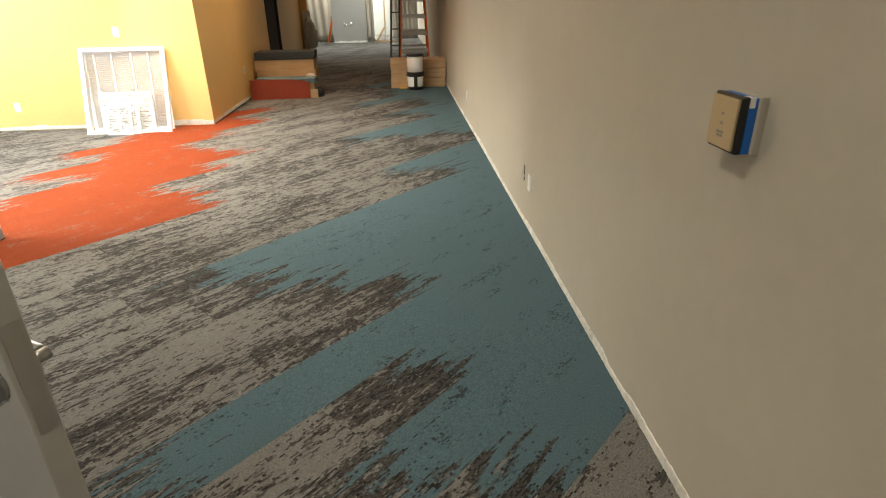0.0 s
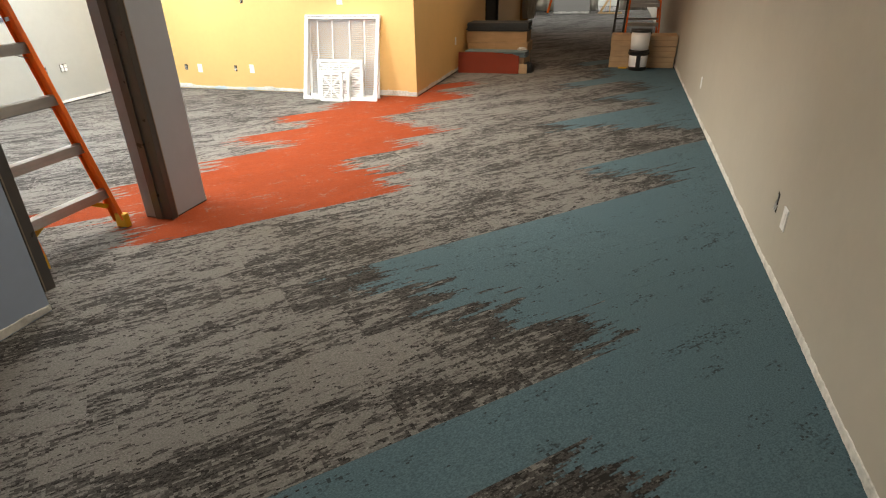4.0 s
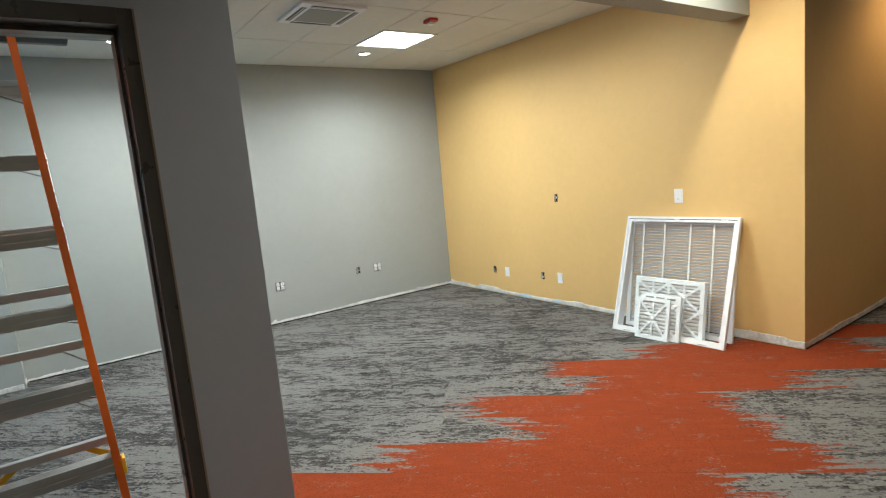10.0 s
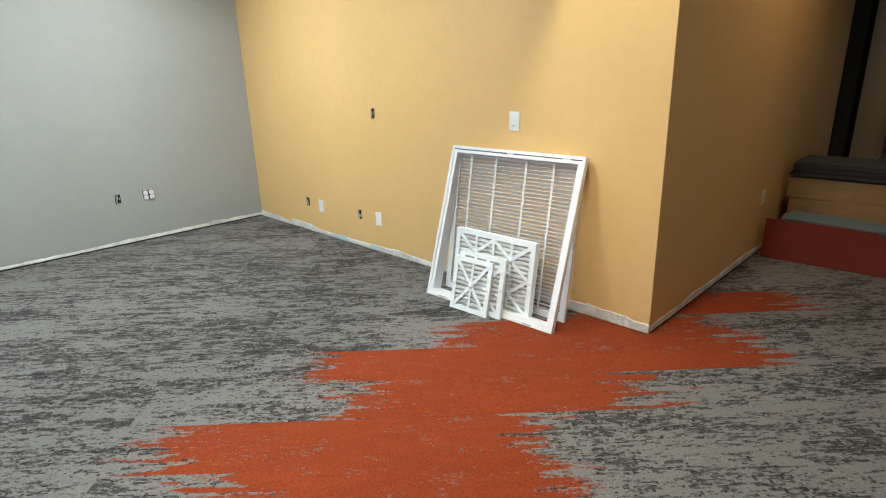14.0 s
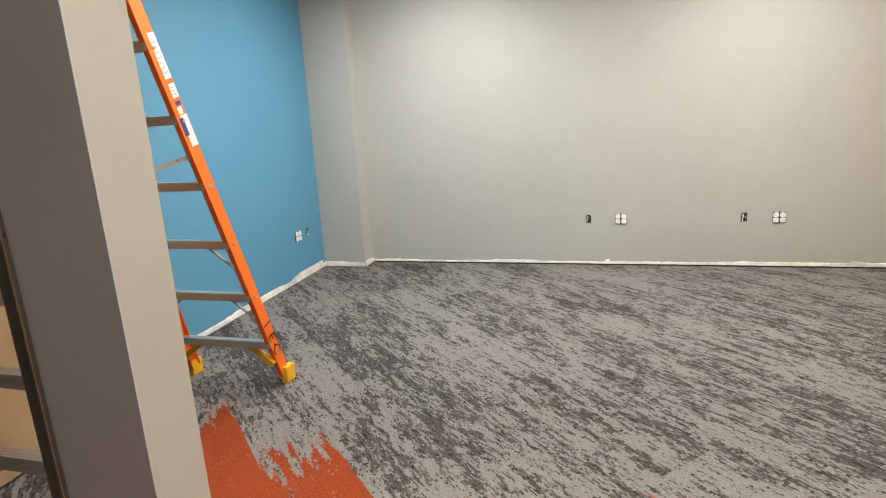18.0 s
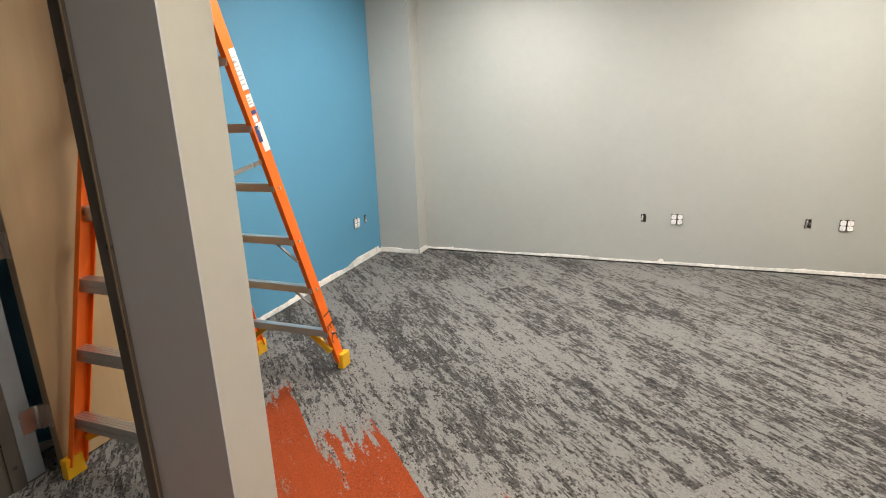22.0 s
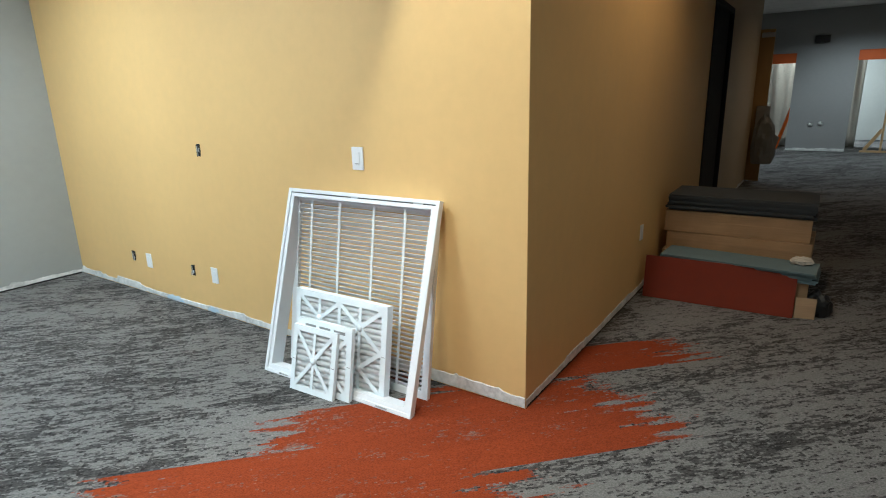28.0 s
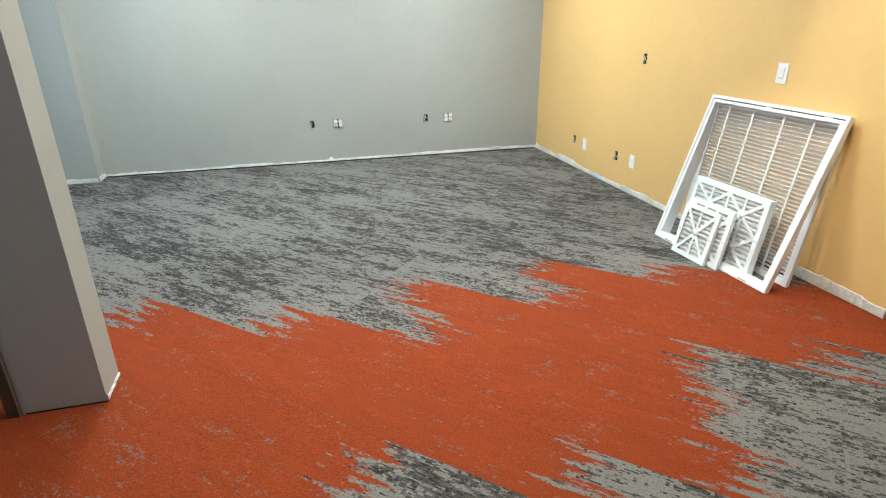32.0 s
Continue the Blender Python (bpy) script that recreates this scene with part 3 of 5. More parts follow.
def door_frame():
    ob = thing("door_1", pose(PART_X0, DOOR_Y0, 0), "dark bronze painted steel door frame with an open maple door", "door", kind="structure")
    deep = PART_X1 - PART_X0
    wide = DOOR_Y1 - DOOR_Y0
    for name, y0, y1, s in (("jamb", -0.065, 0.0, 1), ("jamb", wide, wide + 0.053, -1)):
        bm = box_bm(-0.012, y0, 0, deep + 0.012, y1, HEAD_Z + 0.055, 0.003)
        stop = sorted((y1 if s == 1 else y0, (y1 if s == 1 else y0) + s * 0.010))
        add_box(bm, 0.075, stop[0], 0, 0.135, stop[1], HEAD_Z, 0.002)
        jamb = part(name, bm, DARK, ob)
        back = y0 if s == 1 else y1
        # Highlight of the frame's bevel, painted as a lighter brown strip.
        part("edge_glint", box_bm(deep + 0.0125, min(back, back + s * 0.007), 0.0, deep + 0.0145, max(back, back + s * 0.007), HEAD_Z + 0.054, 0.0008), BRONZE, jamb, "light brown strip painting the glint on the frame's edge")
        edge = sorted((y1 if s == 1 else y0, (y1 if s == 1 else y0) + s * 0.003))
        part("reveal", box_bm(-0.010, edge[0], 0.01, 0.070, edge[1], HEAD_Z - 0.004), SILL, ob, "grey reveal of the frame, blue reflection put into its colour")
    head = box_bm(-0.0125, 0.0, HEAD_Z, deep + 0.0125, wide, HEAD_Z + 0.0555, 0.003)
    add_box(head, 0.075, 0, HEAD_Z - 0.016, 0.135, wide, HEAD_Z, 0.002)
    part("head", head, DARK, ob)
    part("head_reveal", box_bm(-0.010, 0.004, HEAD_Z - 0.003, 0.070, wide - 0.004, HEAD_Z + 0.0005), SILL, ob, "grey underside of the frame's head, blue reflection put into its colour")
    leaf = part("leaf", box_bm(-0.964, 0.030, 0.012, -0.054, 0.074, HEAD_Z - 0.012, 0.002), MAPLE, ob, "open maple veneer door leaf")
    part("hinge_edge", box_bm(-0.054, 0.0315, 0.014, -0.0525, 0.0725, HEAD_Z - 0.014), BRONZE, leaf, "darker brown hinge edge of the leaf")
    for z in (0.28, 1.07, 1.86):
        bm = tube_bm((-0.030, 0.012, z - 0.055), (-0.030, 0.012, z + 0.055), 0.008, sides=12)
        add_box(bm, -0.0525, 0.034, z - 0.055, -0.0495, 0.068, z + 0.055)
        add_box(bm, -0.0525, 0.012, z - 0.055, -0.0300, 0.0345, z + 0.055)
        add_box(bm, -0.030, 0.0032, z - 0.055, 0.040, 0.0065, z + 0.055)
        for dx, dz in ((0.012, 0.035), (0.026, 0.0), (0.012, -0.035)):
            add_box(bm, dx - 0.004, 0.0065, z + dz - 0.004, dx + 0.004, 0.0078, z + dz + 0.004, 0.001)
        part("hinge", bm, STEEL, leaf, "zinc steel butt hinge")
    lever = tube_bm((-0.90, 0.074, 1.0), (-0.90, 0.124, 1.0), 0.010, sides=14)
    add_box(lever, -0.91, 0.116, 0.990, -0.79, 0.130, 1.010, 0.004)
    part("lever_handle", lever, STEEL, leaf, "steel lever handle")
    return ob


door_frame()


def lever_door():
    """The half-open grey door beside the start of the walk."""
    ob = thing("door_2", pose(1.925, -7.05, 0, 0, 0, 153), "open pale grey steel door with a steel lever", "door", kind="structure")
    leaf = part("leaf", box_bm(0, -0.0225, 0.012, 0.9, 0.0225, 2.12, 0.003), PUTTY, ob)
    part("lock_edge_plate", box_bm(-0.002, -0.014, 0.92, 0.0015, 0.014, 1.12), STEEL, leaf, "steel lock plate on the door's edge")
    for s in (-1, 1):
        bm = tube_bm((0.045, s * 0.0225, 1.02), (0.045, s * 0.030, 1.02), 0.032, sides=24)
        part("rose", bm, STEEL, leaf, "round steel rose")
        bm = tube_bm((0.045, s * 0.030, 1.02), (0.045, s * 0.062, 1.02), 0.011, sides=14)
        add_box(bm, 0.058, s * 0.058 - 0.008, 1.01, 0.180, s * 0.058 + 0.008, 1.03, 0.004)
        part("lever_handle", bm, STEEL, leaf, "steel lever handle")
    return ob


lever_door()


def side_doorway():
    ob = thing("door_3", pose(0, 4.15, 0), "dark steel frame of an unlit doorway in the corridor wall", "door frame", kind="structure")
    part("jamb", box_bm(-0.16, 0.0, 0, 0.014, 0.06, 2.38, 0.003), MATTE, ob)
    part("jamb", box_bm(-0.16, 1.14, 0, 0.014, 1.2, 2.38, 0.003), MATTE, ob)
    part("head", box_bm(-0.16, 0.06, 2.32, 0.0135, 1.14, 2.38, 0.003), MATTE, ob)
    part("leaf", box_bm(-0.075, 0.063, 0.012, -0.03, 1.137, 2.315, 0.002), MATTE, ob, "closed near-black door leaf")
    return ob


side_doorway()


def corridor_door():
    ob = thing("door_4", pose(0.0, 8.36, 0), "brown wooden corridor door standing open with a steel lock", "door", kind="structure")
    leaf = part("leaf", box_bm(-0.60, -0.0225, 0.012, 0.20, 0.0225, 2.38, 0.003), BROWN_WOOD, ob)
    bm = box_bm(0.06, -0.040, 0.78, 0.265, -0.0225, 1.22, 0.012)
    part("lock_plate", bm, STEEL, leaf, "large steel lock plate")
    bm = tube_bm((0.19, -0.034, 1.10), (0.19, -0.085, 1.10), 0.012, sides=14)
    add_box(bm, 0.19 - 0.13, -0.09, 1.088, 0.20, -0.074, 1.112, 0.004)
    part("lever_handle", bm, STEEL, leaf, "steel lever handle")
    part("closer", box_bm(0.02, -0.07, 2.26, 0.20, -0.0225, 2.33, 0.006), STEEL, leaf, "steel door closer")
    return ob


corridor_door()

# ---------------------------------------------------------------- ceiling fittings


def troffer(x, y):
    ob = thing("ceiling_light", pose(x, y, CEIL), "lit square recessed ceiling light with white frame, in view or added", "ceiling light", "square ceiling lights of the room")
    bm = bmesh.new()
    for s in (-1, 1):
        add_box(bm, s * 0.296 - 0.012, -0.308, -0.006, s * 0.296 + 0.012, 0.308, 0.03, 0.002)
        add_box(bm, -0.284, s * 0.296 - 0.012, -0.006, 0.284, s * 0.296 + 0.012, 0.03, 0.002)
    part("frame", bm, WHITE, ob)
    part("diffuser", box_bm(-0.284, -0.284, 0.0, 0.284, 0.284, 0.012), LIT_PANEL, ob, "glowing white diffuser")
    return ob


def downlight(x, y, z, group):
    ob = thing("downlight", pose(x, y, z), "lit round recessed downlight with white trim ring, in view or added", "downlight", group)
    part("trim_ring", lathe_bm([(0.058, 0.004), (0.060, -0.006), (0.078, -0.007), (0.085, 0.0), (0.085, 0.004)]), WHITE, ob)
    part("lens", lathe_bm([(0.001, 0.0), (0.057, 0.0), (0.057, 0.006), (0.001, 0.006)]), LIT_CAN, ob, "glowing round lens")
    return ob


# Fittings for all four, the two added ones included.
for x, y in TROFFERS:
    troffer(x, y)
for x, y in ROOM_CANS:
    downlight(x, y, CEIL, "downlights of the room")
# Trim rings also at the unseen and added lamps.
for x, y in [*UNSEEN_HALL_CANS, (1.5, 12.2), (-1.5, 11.0)]:
    downlight(x, y, HALL, "downlights of the corridor")


def cassette():
    """A four-way ceiling air unit."""
    ob = thing("ceiling_air_unit", pose(-2.56, -2.46, CEIL) @ Matrix.Scale(0.76, 4), "white ceiling air conditioning cassette with grey intake grille", "air conditioner")
    bm = box_bm(-0.36, -0.36, -0.024, 0.36, 0.36, 0.004, 0.01)
    part("panel", bm, WHITE, ob)
    intake = part("intake_grille", box_bm(-0.225, -0.225, -0.030, 0.225, 0.225, -0.0245, 0.004), INTAKE, ob, "flat grey intake grille")
    for k in range(22):
        y = -0.205 + 0.41 * k / 21
        part("slat", box_bm(-0.215, y - 0.0065, -0.032, 0.215, y + 0.0065, -0.0302), INTAKE, intake)
    for k in range(4):
        m = pose(0, 0, 0, 0, 0, 90 * k)
        bm = bmesh.new()
        add_box(bm, -0.235, 0.268, -0.028, 0.235, 0.318, -0.0245, 0.0, m)
        slot = part("outlet_slot", bm, BLACK, ob, "black air outlet slot")
        bm = bmesh.new()
        add_box(bm, -0.230, 0.289, -0.032, 0.230, 0.296, -0.0285, 0.0, m)
        part("vane", bm, WHITE, slot, "white swing vane")
    return ob


cassette()


def strobe(x, y):
    ob = thing("fire_strobe", pose(x, y, CEIL), "small red fire alarm strobe on the ceiling", "fire alarm")
    part("base", box_bm(-0.06, -0.04, -0.022, 0.06, 0.04, 0.006, 0.004), RED, ob)
    part("lens", box_bm(-0.03, -0.022, -0.040, 0.03, 0.022, -0.022, 0.006), PLASTIC, ob, "clear strobe lens")
    return ob


strobe(-2.45, -1.46)


def security_camera():
    ob = thing("security_camera", pose(0.004, 0.33, 2.74), "black wall-mounted loudspeaker box on the yellow corner", "camera")
    part("bracket", box_bm(-0.004, -0.03, -0.05, 0.06, 0.03, 0.05, 0.006), BLACK, ob)
    part("housing", box_bm(0.05, -0.11, -0.06, 0.17, 0.11, 0.06, 0.02), BLACK, ob)
    part("lens", lathe_bm([(0.001, 0.0), (0.035, 0.0), (0.03, 0.012), (0.001, 0.014)], 20), STEEL, ob, "round grey lens").matrix_local = pose(0.11, -0.11, 0, 90, 0, 0)
    return ob


security_camera()

# ---------------------------------------------------------------- outlets and switches (local x along the wall, -y out of it)


def facing(x, y, z, wall_name):
    turn = {"yellow": 0, "grey": 90, "blue": 180, "right": -90, "side": 90}[wall_name]
    return pose(x, y, z, 0, 0, turn)


def cover_plate(m, label, kind="duplex", w=0.072, h=0.116):
    name = "light_switch" if kind == "switch" else "outlet"
    ob = thing(name, m, label, "light switch" if kind == "switch" else "outlet", "wall plates")
    part("plate", box_bm(-w / 2, -0.006, -h / 2, w / 2, 0.002, h / 2, 0.002), PLASTIC, ob)
    if kind == "switch":
        part("rocker", box_bm(-0.017, -0.011, -0.034, 0.017, -0.006, 0.034, 0.002), PLASTIC, ob)
        part("indicator", box_bm(-0.012, -0.0122, -0.030, 0.012, -0.0108, -0.024), STEEL, ob, "thin grey line on the rocker")
    else:
        part("insert", box_bm(-0.017, -0.0085, -0.034, 0.017, -0.006, 0.034, 0.0015), PLASTIC, ob)
    return ob


def open_box(m, seed, w=0.040, h=0.078):
    """An open junction box: a ragged near-black plate painting the shaded hole, with wire ends."""
    rnd = random.Random(seed)
    ob = thing("junction_box", m, "open junction box hole in the wall with loose wires", "junction box", "open wall boxes")
    bm = bmesh.new()
    ring = [bm.verts.new(((w / 2 + rnd.uniform(-0.004, 0.006)) * sx, -0.0025, (h / 2 + rnd.uniform(-0.006, 0.006)) * sz)) for sx, sz in ((-1, -1), (-0.2, -1.02), (1, -1), (1.05, 0.1), (1, 1), (0.1, 1.03), (-1, 1), (-1.04, -0.2))]
    inner = [bm.verts.new((v.co.x, 0.0005, v.co.z)) for v in ring]
    bm.faces.new(ring)
    for k in range(8):
        bm.faces.new((ring[k], ring[(k + 1) % 8], inner[(k + 1) % 8], inner[k]))
    part("hole_shade", bm, HOLLOW_SHADE, ob)
    for k in range(3):
        x, z = rnd.uniform(-0.015, 0.015), rnd.uniform(-0.01, 0.03)
        bm = tube_bm((x, -0.003, z), (x + rnd.uniform(-0.012, 0.012), -0.011, z - rnd.uniform(0.02, 0.04)), 0.0024, sides=8)
        part("wire", bm, PLASTIC if k else STEEL, ob, "loose wire end")
    part("box_rim", box_bm(-w / 2 + 0.006, -0.0045, -h / 2 + 0.004, -w / 2 + 0.014, -0.0028, h / 2 - 0.01), STEEL, ob, "zinc box rim")
    return ob


def quad_outlet(m):
    """Two duplex receptacles without their plate."""
    ob = thing("quad_outlet", m, "white quad receptacle without its cover plate", "outlet", "uncovered quad outlets")
    # Shade inside the wall box, painted as a near-black panel.
    part("box_gap_shade", box_bm(-0.049, -0.0032, -0.046, 0.049, 0.001, 0.046), HOLLOW_SHADE, ob, "near-black panel painting the shade in the wall box")
    for sx in (-1, 1):
        duplex = part("strap", box_bm(sx * 0.026 - 0.009, -0.0055, -0.056, sx * 0.026 + 0.009, -0.003, 0.056), STEEL, ob, "zinc mounting strap")
        for sz in (-1, 1):
            part("receptacle", box_bm(sx * 0.026 - 0.0205, -0.014, sz * 0.0225 - 0.0190, sx * 0.026 + 0.0205, -0.0052, sz * 0.0225 + 0.0190, 0.006), PLASTIC, duplex, "white receptacle face with dark slots")
            slots = bmesh.new()
            for dx, tall in ((-0.006, 0.009), (0.006, 0.007)):
                add_box(slots, sx * 0.026 + dx - 0.0012, -0.0146, sz * 0.0225 + 0.002, sx * 0.026 + dx + 0.0012, -0.0138, sz * 0.0225 + 0.002 + tall)
            add_box(slots, sx * 0.026 - 0.002, -0.0146, sz * 0.0225 - 0.009, sx * 0.026 + 0.002, -0.0138, sz * 0.0225 - 0.005)
            part("slots", slots, BRACE, duplex, "plug slots")
    return ob


quad_outlet(facing(GREY_X, -2.440, 0.438, "grey"))
quad_outlet(facing(GREY_X, -1.150, 0.442, "grey"))
quad_outlet(facing(-3.860, BLUE_Y, 0.422, "blue"))
open_box(facing(GREY_X, -2.724, 0.440, "grey"), 1)
open_box(facing(GREY_X, -1.422, 0.447, "grey"), 2)
open_box(facing(-4.045, BLUE_Y, 0.425, "blue"), 3)
open_box(facing(-3.562, 0, 0.30, "yellow"), 4, 0.05, 0.085)
open_box(facing(-2.719, 0, 0.305, "yellow"), 5)
open_box(facing(-2.444, 0, 1.19, "yellow"), 6)
cover_plate(facing(-3.325, 0, 0.289, "yellow"), "white outlet cover plate on the yellow wall")
cover_plate(facing(-2.455, 0, 0.300, "yellow"), "white outlet cover plate on the yellow wall")
cover_plate(facing(-1.0, 0, 1.19, "yellow"), "white rocker light switch above the leaning grille", "switch", 0.078, 0.122)
cover_plate(facing(0, 1.958, 0.476, "side"), "white outlet cover plate on the yellow corridor wall")
cover_plate(facing(RIGHT_X, -4.107, 0.34, "right"), "white outlet cover plate low on the grey corridor wall")
cover_plate(facing(RIGHT_X, -0.35, 0.35, "right"), "white outlet cover plate low on the grey corridor wall")
open_box(facing(RIGHT_X, -3.925, 0.36, "right"), 7, 0.03, 0.11)


def thermostat():
    """A covered control box with its masking tape still on."""
    ob = thing("wall_control", facing(RIGHT_X, -6.435, 1.246, "right"), "beige covered wall control box with blue masking tape", "wall control")
    part("back_box", box_bm(-0.062, -0.020, -0.072, 0.075, 0.002, 0.072, 0.006), TAUPE, ob, "painted-over back box")
    part("tape", box_bm(-0.061, -0.040, -0.068, 0.066, -0.020, 0.068, 0.001), TAPE, ob, "strip of blue masking tape")
    part("torn_tape", box_bm(0.030, -0.0405, 0.045, 0.0668, -0.028, 0.069), PLASTIC, ob, "white torn corner of tape")
    part("housing", box_bm(-0.062, -0.058, -0.070, 0.064, -0.040, 0.070, 0.005), BLACK, ob, "black housing")
    cover = part("cover", box_bm(-0.057, -0.066, -0.063, 0.057, -0.058, 0.064, 0.004), BEIGE, ob, "beige front cover")
    for z, w in ((0.022, 0.010), (-0.002, 0.014), (-0.024, 0.030), (-0.033, 0.026)):
        part("print_mark", box_bm(-w / 2, -0.0666, z - 0.003, w / 2, -0.0659, z + 0.003), BRACE, cover, "faint printed mark")
    return ob


thermostat()

# ---------------------------------------------------------------- leaning grilles


def outer_frame():
    lean = math.degrees(math.atan2(0.315, 1.0))
    ob = thing("grille_frame", pose(-0.945, -0.385, 0, -lean, 0, 1.5), "white metal return grille frame leaning on the louvred grille", "grille frame")
    w, h, face, deep, rim = 1.035, 1.062, 0.046, 0.075, 0.020
    for name, sx, sz in (("side_rail", -1, 0), ("side_rail", 1, 0), ("bottom_rail", 0, -1), ("top_rail", 0, 1)):
        bm = bmesh.new()
        if sx:
            a, b, c, d = (sx * w / 2, sx * (w / 2 - rim), sx * (w / 2 - face), sx * (w / 2 - face + 0.004))
            add_box(bm, min(a, b), -0.006, 0, max(a, b), 0.030, h, 0.002)
            add_box(bm, min(b, c), 0, rim, max(b, c), 0.010, h - rim, 0.001)
            lip = box_bm(min(c, d), 0.010, face, max(c, d), 0.010 + deep, h - face)
        else:
            a, b, c, d = (0, rim, face, face - 0.004) if sz < 0 else (h, h - rim, h - face, h - face + 0.004)
            add_box(bm, -w / 2 + rim, -0.006, min(a, b), w / 2 - rim, 0.030, max(a, b), 0.002)
            add_box(bm, -w / 2 + face, 0, min(b, c), w / 2 - face, 0.010, max(b, c), 0.001)
            lip = box_bm(-w / 2 + face, 0.010, min(c, d), w / 2 - face, 0.010 + deep, max(c, d))
        rail = part(name, bm, WHITE, ob)
        part("inner_lip", lip, WHITE, rail, "white inner lip of the frame")
    # Black strips on the rail paint the shade of its slot.
    bm = bmesh.new()
    for x0, x1 in ((-0.50, -0.05), (0.0, 0.36), (0.42, 0.50)):
        add_box(bm, x0, -0.0012, h - 0.0255, x1, 0.0005, h - 0.0205)
    part("top_slot_shade", bm, BLACK, ob, "thin black strip painting the shade of the top rail's slot")
    for x in (-0.36, 0.34):
        part("latch", box_bm(x - 0.035, -0.0085, 0.007, x + 0.035, -0.0055, 0.014, 0.001), STEEL, ob, "small flat latch")
    return ob


def louvre_grille():
    lean = math.degrees(math.atan2(0.165, 1.0))
    ob = thing("louvre_grille", pose(-0.955, -0.205, 0, -lean, 0, 1.5), "large white louvred return air grille leaning on the yellow wall", "grille")
    w, h, face = 0.995, 1.0, 0.040
    for name, x0, z0, x1, z1 in (("side_rail", -w / 2, 0, -w / 2 + face, h), ("side_rail", w / 2 - face, 0, w / 2, h), ("bottom_rail", -w / 2 + face, 0, w / 2 - face, face), ("top_rail", -w / 2 + face, h - face, w / 2 - face, h)):
        part(name, box_bm(x0, 0, z0, x1, 0.024, z1, 0.002), WHITE, ob)
    count = 38
    me = None
    for k in range(count):
        z = face + 0.010 + (h - 2 * face - 0.02) * k / (count - 1)
        if me is None:
            bm = bmesh.new()
            add_box(bm, -w / 2 + face, -0.0150, -0.0008, w / 2 - face, 0.0150, 0.0008, 0.0, pose(0, 0, 0, -40, 0, 0))
            add_box(bm, -w / 2 + face, -0.0160, -0.0010, w / 2 - face, -0.0150, 0.0010, 0.0, pose(0, 0, 0, -40, 0, 0))
            slat = part("slat", bm, WHITE, ob)
            me = slat.data
        else:
            slat = new("slat", me)
            slat.parent = ob
        slat.location = (0, 0.012, z)
    for x in (-0.355, -0.145, 0.095, 0.300):
        part("rib", box_bm(x - 0.0065, -0.004, face, x + 0.0065, 0.0015, h - face, 0.001), WHITE, ob, "vertical stiffening rib")
    return ob


def pleats_bm(w, z0, z1, y0, y1, count):
    """Folded filter cloth: broad rounded ridges along x, from front (y0) to back (y1), with narrow folds between."""
    bm, line, step = bmesh.new(), [], (z1 - z0) / count
    for k in range(count):
        for u, d in ((0.0, 1.0), (0.10, 0.45), (0.20, 0.10), (0.45, 0.0), (0.70, 0.10), (0.85, 0.45)):
            line.append([bm.verts.new((x, y0 + (y1 - y0) * d, z0 + step * (k + u))) for x in (-w / 2, w / 2)])
    line.append([bm.verts.new((x, y1, z1)) for x in (-w / 2, w / 2)])
    for (a, b), (c, d) in zip(line, line[1:]):
        bm.faces.new((a, b, d, c))
    bmesh.ops.solidify(bm, geom=bm.faces[:], thickness=0.0012)
    return bm


